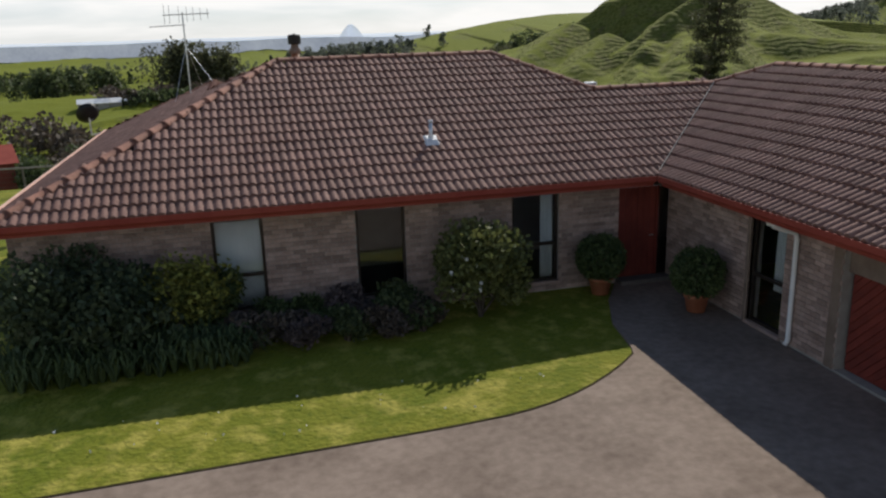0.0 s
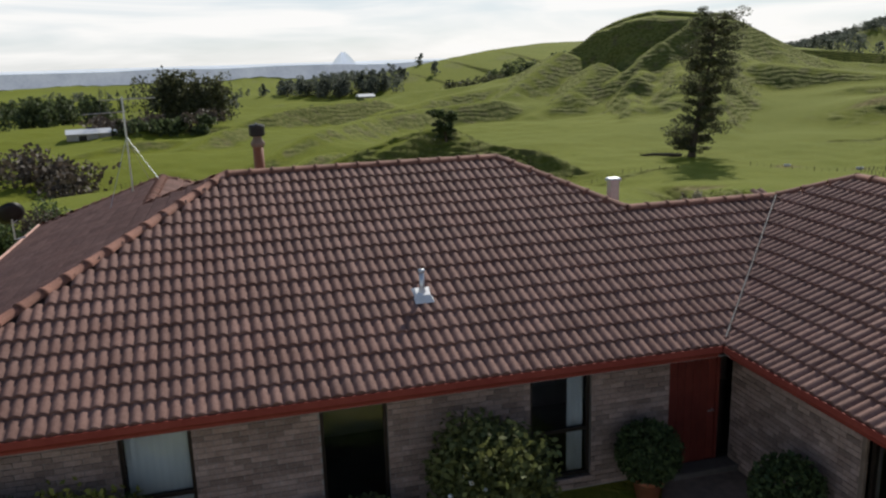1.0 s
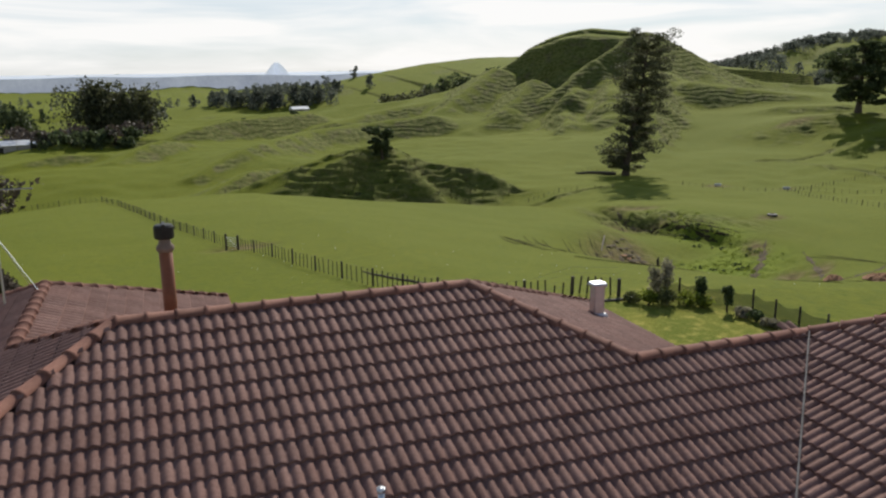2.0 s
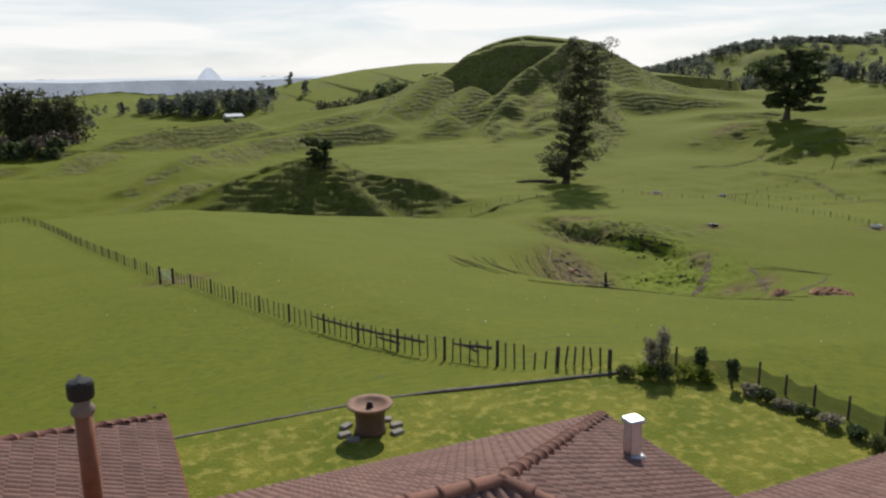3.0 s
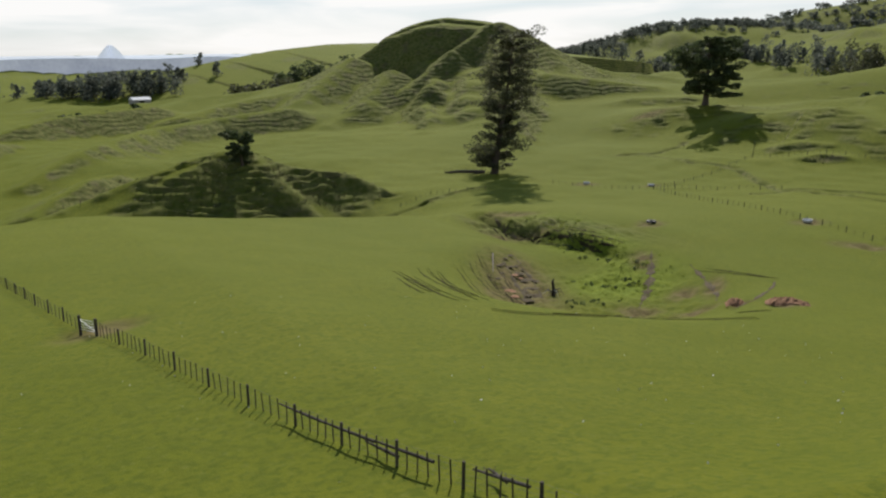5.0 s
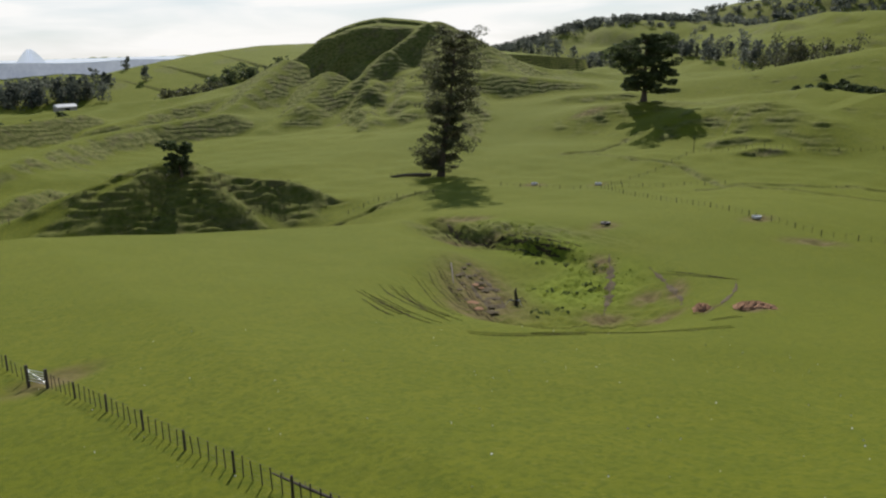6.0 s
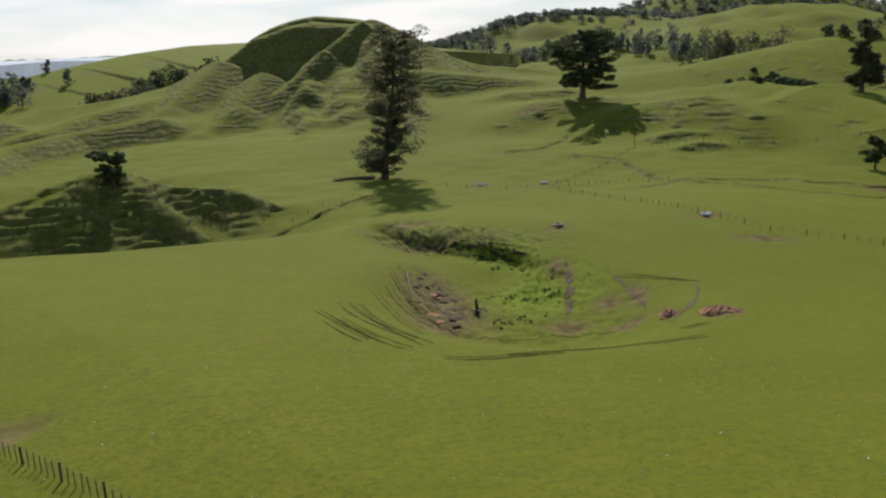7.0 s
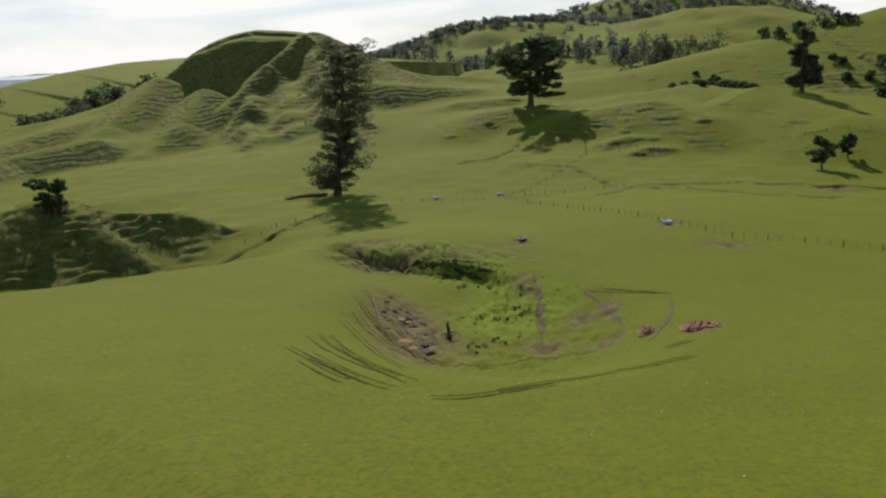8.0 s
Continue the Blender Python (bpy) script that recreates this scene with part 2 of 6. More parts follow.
class Shape:
    """Gathers boxes, tubes, rings and free faces into one mesh."""

    def __init__(self):
        self.v, self.f = [], []

    def add(self, v, f):
        k = len(self.v)
        self.v += [tuple(map(float, p)) for p in v]
        self.f += [tuple(i + k for i in q) for q in f]
        return self

    def box(self, x0, y0, z0, x1, y1, z1, c=0.0):
        """A box; c: chamfer of its upright edges and its top rim."""
        if c <= 0:
            v = [(x, y, z) for z in (z0, z1) for x, y in ((x0, y0), (x1, y0), (x1, y1), (x0, y1))]
            f = [(3, 2, 1, 0), (4, 5, 6, 7), (0, 1, 5, 4), (1, 2, 6, 5), (2, 3, 7, 6), (3, 0, 4, 7)]
            return self.add(v, f)
        ring = lambda o: [(x0 + c + o, y0 + o), (x1 - c - o, y0 + o), (x1 - o, y0 + c + o), (x1 - o, y1 - c - o), (x1 - c - o, y1 - o), (x0 + c + o, y1 - o), (x0 + o, y1 - c - o), (x0 + o, y0 + c + o)]
        v = [(*p, z0) for p in ring(0)] + [(*p, z1 - c) for p in ring(0)] + [(*p, z1) for p in ring(c * 0.7)]
        f = [tuple(range(7, -1, -1)), tuple(range(16, 24))]
        for k in (0, 8):
            f += [(k + i, k + (i + 1) % 8, k + 8 + (i + 1) % 8, k + 8 + i) for i in range(8)]
        return self.add(v, f)

    def tube(self, pts, radii, n=8, caps=True):
        pts = [Vector(p) for p in pts]
        k, rings = len(self.v), []
        for i, p in enumerate(pts):
            d = (pts[min(i + 1, len(pts) - 1)] - pts[max(i - 1, 0)]).normalized()
            a = d.orthogonal().normalized()
            if i:
                a = (last - d * last.dot(d)).normalized()
            last = a
            b = d.cross(a)
            r = radii[i] if isinstance(radii, (list, tuple)) else radii
            self.v += [tuple(p + (a * math.cos(2 * math.pi * j / n) + b * math.sin(2 * math.pi * j / n)) * r) for j in range(n)]
        for i in range(len(pts) - 1):
            s = k + i * n
            self.f += [(s + j, s + (j + 1) % n, s + n + (j + 1) % n, s + n + j) for j in range(n)]
        if caps:
            self.f += [tuple(range(k + n - 1, k - 1, -1)), tuple(range(k + (len(pts) - 1) * n, k + len(pts) * n))]
        return self

    def lathe(self, prof, n=20, cx=0.0, cy=0.0):
        """Turned about the upright axis: prof is rows of radius, height."""
        k = len(self.v)
        for r, z in prof:
            self.v += [(cx + r * math.cos(2 * math.pi * j / n), cy + r * math.sin(2 * math.pi * j / n), z) for j in range(n)]
        for i in range(len(prof) - 1):
            s = k + i * n
            self.f += [(s + j, s + (j + 1) % n, s + n + (j + 1) % n, s + n + j) for j in range(n)]
        return self

    def mesh(self, name, mat, smooth=False):
        return mesh_of(name, self.v, self.f, mat, smooth)


def leaves(rng, centres, radii, count, size, flat_=0.6, long_=1.7):
    """Vertices and faces of many small bent leaves in clumps round the centres."""
    centres, radii = np.asarray(centres, float), np.asarray(radii, float)
    pick = rng.integers(0, len(centres), count)
    d = rng.normal(size=(count, 3))
    d /= np.linalg.norm(d, axis=1, keepdims=True)
    p = centres[pick] + d * (radii[pick] * rng.uniform(0.35, 1.0, count) ** 0.6)[:, None] * np.array([1, 1, flat_])
    a = rng.normal(size=(count, 3))
    a /= np.linalg.norm(a, axis=1, keepdims=True)
    b = np.cross(a, rng.normal(size=(count, 3)))
    b /= np.linalg.norm(b, axis=1, keepdims=True)
    s = (size * rng.uniform(0.6, 1.4, count))[:, None]
    v = np.stack([p - a * s * long_ / 2, p + b * s / 2, p + a * s * long_ / 2, p - b * s / 2], 1).reshape(-1, 3)
    f = np.arange(count * 4).reshape(-1, 4)
    return v, f


# ---- the lie of the land ----
def sstep(a, b, v):
    t = np.clip((v - a) / (b - a), 0, 1)
    return t * t * (3 - 2 * t)


def dome(x, y, cx, cy, h, rx, ry, turn=0.0, p=1.0):
    """A rounded hill (h > 0) or hollow (h < 0): half widths rx, ry, turned by degrees, flatter on top for a higher p."""
    c, s = math.cos(radians(turn)), math.sin(radians(turn))
    u, v = (x - cx) * c + (y - cy) * s, (y - cy) * c - (x - cx) * s
    return h * np.exp(-(((u / rx) ** 2 + (v / ry) ** 2) ** p))


def waves(x, y, size, seed):
    """Cheap rolling noise of about that wave length, from -1 to 1."""
    r = np.random.RandomState(seed)
    z = 0
    for _ in range(7):
        a, q, k = r.uniform(0, 6.283), r.uniform(0, 6.283), r.uniform(0.7, 1.6)
        z = z + np.sin((x * math.cos(a) + y * math.sin(a)) * 6.283 * k / size + q + 1.3 * np.sin((y * math.cos(a) - x * math.sin(a)) * 3.1 / size + q * 2))
    return z / 4.0


def soft(v, k):
    return k * np.logaddexp(0, v / k)


def cone(x, y, cx, cy, h, r0, r1, k, wobble, seed, rx=1.0, ry=1.0, front=1.0):
    """A hill with a flat top of radius r0 and straight sides down to r1, its flanks cut by spurs."""
    u, v = (x - cx) / rx, (y - cy) / ry
    v = np.where(v < 0, v / front, v)
    r, a = np.hypot(u, v), np.arctan2(v, u)
    r = r * (1 + wobble * (np.sin(5 * a + seed) + 0.7 * np.sin(9 * a + 2 * seed) + 0.4 * np.sin(17 * a)))
    return h - h / (r1 - r0) * (soft(r - r0, k) - soft(r - r1, 2 * k))


def ridge(x, y, x0, y0, h0, x1, y1, h1, w):
    """A crest from one place to another, falling off within about w on either side."""
    dx, dy = x1 - x0, y1 - y0
    t = np.clip(((x - x0) * dx + (y - y0) * dy) / (dx * dx + dy * dy), 0, 1)
    d = np.hypot(x - x0 - t * dx, y - y0 - t * dy)
    return (h0 + (h1 - h0) * t) * np.exp(-((d / w) ** 2))


def smax(a, b, k):
    """The higher of two surfaces, with a soft join."""
    return k * np.logaddexp(a / k, b / k)


def crest(x, y, line, front, back, k=4.0, reach=150.0):
    """A hill along a crest line of x, y, z: its slopes towards the house and away from it, and how round its back is."""
    z = np.full(np.shape(x), -400.0)
    px, py = [p[0] for p in line], [p[1] for p in line]
    m = (x > min(px) - reach) & (x < max(px) + reach) & (y > min(py) - reach) & (y < max(py) + reach)
    if not m.any():
        return z
    a, b = x[m], y[m]
    best, top, near = np.full(a.shape, 1e9), np.zeros(a.shape), np.zeros(a.shape)
    for (x0, y0, z0), (x1, y1, z1) in zip(line, line[1:]):
        dx, dy = x1 - x0, y1 - y0
        t = np.clip(((a - x0) * dx + (b - y0) * dy) / (dx * dx + dy * dy), 0, 1)
        qx, qy = x0 + t * dx, y0 + t * dy
        d = np.hypot(a - qx, b - qy)
        w = d < best
        best = np.where(w, d, best)
        top = np.where(w, z0 + (z1 - z0) * t, top)
        near = np.where(w, np.hypot(qx, qy) - np.hypot(a, b), near)
    c = 0.5 + 0.5 * np.clip(near / (best + 0.5), -1, 1)
    z[m] = top - (back + (front - back) * c) * (np.sqrt(best * best + k * k) - k)
    return z


# the rolling country: x, y, height, half widths, turn, flatness
HILLS = [
    (26, 224, 5, 30, 13, 10, 1.0),
    (345, 425, 5, 190, 110, -20, 1.0),
    (180, 560, 10, 190, 70, -30, 1.0),
    (300, 190, 9, 90, 70, 0, 1.0),
    (180, 330, 4, 90, 60, 20, 1.0),
    (460, 260, 10, 130, 90, 10, 1.0),
    (600, 330, 16, 130, 110, 0, 1.0),
    (900, 800, 90, 300, 160, -30, 1.0),
    (950, 480, 84, 330, 170, -20, 1.0),
    (1500, 900, 160, 500, 260, -30, 1.0),
    (-60, 460, 6, 90, 60, 0, 1.0),
    (-150, 820, 18, 220, 80, 0, 1.0),
    (420, 900, 30, 260, 90, -10, 1.0),
]
# crests that can be followed by eye: x, y, z along them, front slope, back slope, roundness
CRESTS = [
    ([(333, 278, -6), (354, 257, -3.1), (376, 239, 1.9), (398, 220, 6.7), (430, 197, 12), (461, 168, 21), (500, 130, 30)], 0.33, 0.22, 14),
    ([(258, 262, -13), (270, 250, -12), (280, 240, -12.5)], 0.5, 0.1, 5),
    ([(264, 210, -12.5), (270, 201, -10.6), (272, 189, -9.6), (267, 167, -14.5)], 0.52, 0.10, 6),
    ([(307, 219, -9.9), (313, 198, -6.8), (309, 173, -8.6), (304, 160, -7.1), (295, 144, -11), (282, 122, -14.9)], 0.34, 0.16, 7),
    ([(137, 410, -16.5), (93, 400, -19.2), (60, 375, -20.2), (38, 343, -21.4), (24, 318, -24)], 0.85, 0.2, 4),
    ([(163, 481, -12.5), (119, 464, -16.4), (89, 440, -20.5)], 0.8, 0.17, 5),
    ([(126, 555, -17), (83, 503, -21.5), (47, 448, -24)], 0.7, 0.15, 5),
    ([(-5, 400, -24), (11, 414, -19.5), (25, 429, -17.6), (43, 442, -17), (80, 470, -16.5)], 1.0, 0.16, 2.5),
    ([(4, 290, -28.5), (13, 303, -25.5), (22, 316, -23), (32, 330, -21.6)], 1.0, 0.22, 2.5),
    ([(3, 240, -29.5), (12, 254, -27), (21, 266, -25.2), (29, 278, -25.4)], 1.0, 0.25, 2),
    ([(-24, 329, -26), (-15, 350, -22.4), (-5, 365, -21.2), (2, 375, -22.8)], 0.95, 0.2, 2.5),
    ([(-62, 330, -26), (-44, 345, -23.5), (-30, 352, -24.5)], 0.9, 0.18, 2.5),
    ([(-48, 392, -23.5), (-24, 404, -21.4), (-10, 402, -23)], 0.9, 0.16, 3),
    ([(274, 369, -1), (285, 354, -3), (307, 320, -7.5)], 0.75, 0.12, 4),
    ([(262, 321, -18.5), (278, 306, -12), (294, 283, -10.5)], 0.7, 0.12, 4),
    ([(237, 186, -21), (242, 182, -20), (246, 174, -20.5)], 1.1, 0.12, 1.2),
    ([(228, 172, -23.4), (234, 168, -22), (237, 162, -22.4)], 1.1, 0.12, 1.2),
    ([(150, 282, -25.5), (166, 296, -23.4), (190, 300, -23)], 0.26, 0.1, 12),
    ([(186, 236, -26), (204, 240, -25), (222, 232, -25.4)], 0.2, 0.1, 12),
    ([(60, 770, -12), (156, 794, 4), (206, 803, 14), (262, 807, 24), (322, 806, 31), (373, 805, 33), (460, 800, 36)], 0.15, 0.10, 20),
    ([(330, 330, -7), (352, 306, -9), (366, 284, -8)], 0.16, 0.12, 10),
]
# low banks and worn scarps: from x, y, height to x, y, height, half width
SPURS = [
    (300, 120, 4, 380, 130, 8, 16), (400, 330, 6, 480, 290, 8, 16),
    (196, 350, 2.5, 160, 372, 1.5, 12), (150, 392, 2, 178, 404, 3, 6),
]
# the skyline of the great hill, across the view from its middle
SKY_U = (-260, -187, -154, -114, -80, -58, -46, -31, -17, -4, 12, 28, 37, 55, 78, 100, 123, 143, 190)
SKY_Z = (-26, -18, -15.4, -9.4, -0.7, 11.8, 19.2, 26.6, 31.1, 32.9, 31.4, 29.6, 24.9, 15.7, 6.2, -2, -4.2, -6.5, -14)


def rib(u, v, u0, v0, z0, u1, v1, z1, slope, k):
    """A spur of given heights at its two ends, with even flanks."""
    du, dv = u1 - u0, v1 - v0
    t = np.clip(((u - u0) * du + (v - v0) * dv) / (du * du + dv * dv), 0, 1)
    d = np.hypot(u - u0 - t * du, v - v0 - t * dv)
    return z0 + (z1 - z0) * t - slope * (np.sqrt(d * d + k * k) - k)


def great_hill(x, y):
    """A flat-topped hill with a long shoulder on either side and steep worn hollows in its near face."""
    u, v = (x - 268) * 0.8545 - (y - 462) * 0.5195, -(x - 268) * 0.5195 - (y - 462) * 0.8545
    w = u + 3.5 * np.sin(v / 13) + 2 * waves(x, y, 38, 71)
    s = np.interp(w, SKY_U, SKY_Z) * 0.5 + 0.25 * (np.interp(w - 5, SKY_U, SKY_Z) + np.interp(w + 5, SKY_U, SKY_Z))
    top = np.exp(-(((u + 3) / 40) ** 4))
    brow = 4 + 19 * top + 1.2 * waves(x, y, 26, 72)
    # how deep the steep face drops: two hollows with a rib between them
    face = 27 * np.exp(-((np.abs(u + 33) / 29) ** 2.6)) + 16 * np.exp(-(((u - 8) / 17) ** 4)) + 9 * np.exp(-(((u - 62) / 32) ** 4)) + 5 * np.exp(-(((u + 100) / 34) ** 4))
    face = face * (1 + 0.14 * waves(x, y, 34, 73))
    f = np.maximum(v, 0)
    pitch = 1.0 + 0.22 * waves(x, y, 22, 74)
    steep = pitch * (soft(f - brow, 2.5) - soft(f - brow - face / pitch, 5.0)) + 2.0 * top * sstep(6, 8.5, f + 1.5 * waves(x, y, 19, 75)) - 0.9 * top * sstep(9, 16, f)
    back = 0.38 * soft(-v - 20 * top, 5)
    z = s - 0.20 * np.minimum(f, 70) - 0.24 * soft(f - 70, 10) - steep - back
    for q in ((24, 20, 28, -1, 46, 11, 0.9, 2.5), (-1, 46, 11, -24, 74, -8, 0.7, 3), (-36, 55, 1, -46, 92, -14, 0.6, 5), (30, 12, 29, 30, 92, -12, 0.55, 6), (-64, 18, 8, -84, 76, -14, 0.5, 5), (62, 14, 11, 78, 74, -15, 0.5, 6), (-104, 10, -8, -118, 60, -19, 0.35, 6)):
        z = smax(z, rib(u, v, *q), 1.0)
    return z


# drains and rushy wet lines through the paddocks, as rows of places
DRAINS = [
    [(174, 146), (190, 147), (201, 132), (212, 111), (219, 98), (226, 80)], [(187, 145), (193, 122), (192, 109), (203, 95)],
    [(206, 219), (203, 195), (206, 180), (187, 148), (174, 146)], [(62, 196), (82, 196), (100, 199), (124, 204)], [(232, 226), (214, 222), (196, 224)],
]


def off_drains(x, y):
    """Distance to the nearest drain."""
    best = np.full(np.shape(x), 1e3)
    m = (x > 40) & (x < 250) & (y > 70) & (y < 240)
    if not m.any():
        return best
    a, b = x[m] + 0.8 * waves(x[m], y[m], 19, 63), y[m] + 0.8 * waves(x[m], y[m], 15, 64)
    d = np.full(a.shape, 1e3)
    for line in DRAINS:
        for (x0, y0), (x1, y1) in zip(line, line[1:]):
            dx, dy = x1 - x0, y1 - y0
            t = np.clip(((a - x0) * dx + (b - y0) * dy) / (dx * dx + dy * dy), 0, 1)
            d = np.minimum(d, np.hypot(a - x0 - t * dx, b - y0 - t * dy))
    best[m] = d
    return best


def height(x, y):
    x, y = np.asarray(x, float), np.asarray(y, float)
    dx, dy = np.maximum(x - 12, 0), np.maximum(y - 18.6, 0)
    dl = np.maximum(-22 - x, 0)
    fall = 3 * (1 - np.exp(-dy / 8)) + 0.10 * dy + 0.17 * dx * sstep(-30, 40, y) + 0.10 * dl
    z = -fall / (1 + (fall / 30) ** 4) ** 0.25
    z = z - 0.045 * np.clip(-y, 0, 6) * (1 - 0.7 * sstep(-6, -2, x))
    z = z - 9.5 * sstep(165, 192, y) * (1 - sstep(64, 120, x)) * sstep(-140, -30, x) * (1 - sstep(250, 330, y))
    # the slipped hollow and the gully that leads out of it
    z = z + dome(x, y, 69, 92, -5.2, 30, 19, 50, 2.2) + dome(x, y, 89, 140, -2.0, 8, 30, -14, 1.3)
    u = x - 96.5 - 0.10 * (y - 140) - 0.8 * waves(x, y, 13, 61)
    z = z - 2.5 * sstep(1.1, -1.6, u) * np.exp(-((np.minimum(u, 0) / 15) ** 2)) * sstep(106, 118, y) * sstep(176, 160, y)
    z = z + dome(x, y, 150, 110, 4, 45, 40, 0, 1.0) + dome(x, y, 112, 140, 1.6, 12, 26, -5, 1.4)
    for cx, cy, h, rx, ry, turn, p in HILLS:
        z = z + dome(x, y, cx, cy, h, rx, ry, turn, p)
    for q in SPURS:
        z = z + ridge(x, y, *q)
    r = np.hypot(x, y)
    z = z + waves(x, y, 95, 3) * 1.3 * sstep(180, 330, r) + waves(x, y, 42, 5) * 0.4 * sstep(170, 280, r) + waves(x, y, 420, 8) * 7 * sstep(550, 1000, r)
    z = z + (np.abs(waves(x, y, 130, 13)) * 5 - 2) * sstep(520, 700, r) + waves(x, y, 17, 15) * 0.28 * sstep(170, 260, r)
    for line, front, back, k in CRESTS:
        z = smax(z, crest(x, y, line, front, back, k), 1.2)
    z = smax(z, great_hill(x, y), 2.2)
    # the mound: steep in front, with a rib that runs down from its tree
    mound = cone(x, y, 57, 226, 20, 2, 37, 3, 0.04, 1.0, 1.15, 0.85, front=0.84)
    mound = mound + sstep(1, 8, mound) * (ridge(x, y, 58, 221, 1.0, 66, 203, 5.0, 4.5) + ridge(x, y, 62, 226, 0, 90, 214, 5, 9) + ridge(x, y, 44, 222, 0, 30, 208, 2.5, 5))
    z = z + mound
    z = z + waves(x, y, 23, 9) * 0.14 * sstep(22, 60, r)
    z = z - 0.75 * np.exp(-((off_drains(x, y) / 0.9) ** 2))
    z = z - 40 * sstep(500, 1500, r) + 62 * sstep(1500, 4200, r)
    return z


# ---- ground ----
# bare earth: x, y, half widths, turn
MUD = [
    (66, 105, 5.0, 14, -32), (72, 113, 2.5, 6, -32), (57, 95, 3.5, 7, -32), (72, 85, 3.2, 2.6, 30), (84, 87.5, 1.8, 2.4, -50), (75, 77, 2.6, 1.8, 0), (93, 105.5, 1.6, 3.4, -30),
    (86.5, 84, 1.2, 4, -50), (77, 64.5, 2.2, 1.2, 0), (76, 70.5, 1.4, 0.9, 0), (102, 158, 1.6, 6, 15), (95, 146, 1.0, 8, 12), (0.2, 69.5, 2.6, 1.5, 30), (110.6, 121.5, 3.0, 2.0, 20),
    (139.6, 106, 3, 2, 0), (130, 88, 4, 2, -50), (248, 262, 6, 2.5, -30), (152, 190, 3, 2, 0), (167, 178, 2.5, 1.5, 0), (214, 100, 3, 5, 10),
]


def slope_of(x, y):
    h = height(x, y)
    return np.hypot(height(x + 1.5, y) - h, height(x, y + 1.5) - h) / 1.5


def cover_of(x, y, slope=None):
    """What grows where: rough tussock, bare mud, mossy lawn, lush weeds."""
    slope = slope_of(x, y) if slope is None else slope
    patchy = 0.5 + 0.5 * waves(x, y, 14, 21)
    far = sstep(120, 260, np.hypot(x, y))
    r = np.hypot(x, y)
    rough = sstep(0.32, 0.62, slope + 0.34 * (patchy - 0.5)) * far * 0.95
    rough = np.maximum(rough, dome(x, y, 73, 214, 0.5, 18, 13, -20, 1.6) * (0.3 + 0.7 * patchy))
    rough = np.maximum(rough, dome(x, y, 324, 396, 0.9, 44, 14, -30, 1.6) * (0.4 + 0.6 * patchy))
    rough = np.maximum(rough, dome(x, y, 276, 246, 0.7, 26, 11, -40, 1.6) * (0.5 + 0.5 * patchy))
    rough = np.maximum(rough, dome(x, y, 264, 186, 0.6, 8, 22, 0, 1.6) * (0.4 + 0.6 * patchy))
    rough = np.maximum(rough, dome(x, y, 330, 205, 0.9, 14, 26, 30, 1.6) * (0.4 + 0.6 * patchy))
    rough = np.maximum(rough, dome(x, y, 372, 150, 0.9, 22, 40, 40, 1.4) * (0.3 + 0.7 * patchy))
    rough = np.maximum(rough, dome(x, y, 98, 142, 1.1, 4.5, 26, 8, 1.5) * (0.5 + 0.5 * patchy))
    rough = np.maximum(rough, 0.7 * sstep(0.6, 0.95, waves(x, y, 60, 33)) * sstep(500, 650, r))
    rough = np.maximum(rough, sstep(1080, 1160, r + 60 * waves(x, y, 240, 35)) * sstep(380, 460, x - 0.25 * y) * 0.45)
    rough = np.maximum(rough, np.exp(-((off_drains(x, y) / 1.7) ** 2)) * (0.35 + 0.6 * (0.5 + 0.5 * waves(x, y, 21, 66))))
    mud = 0 * x
    for cx, cy, rx, ry, turn in MUD:
        mud = np.maximum(mud, dome(x, y, cx, cy, 1.0, rx * 1.35, ry * 1.3, turn, 1.5))
    mud = mud * np.clip(0.55 + 0.8 * (0.5 + 0.5 * waves(x, y, 3.7, 41)), 0, 1)
    lawn = sstep(19.0, 18.0, y) * sstep(13.0, 12.0, x) * sstep(-24, -20, x)
    lush = dome(x, y, 84, 101, 1.0, 12, 10, 20, 2.0) + dome(x, y, 97, 128, 0.9, 6, 22, -12, 2.0)
    return np.stack([np.clip(rough, 0, 1), np.clip(mud, 0, 1), lawn, np.clip(lush, 0, 1)], -1)


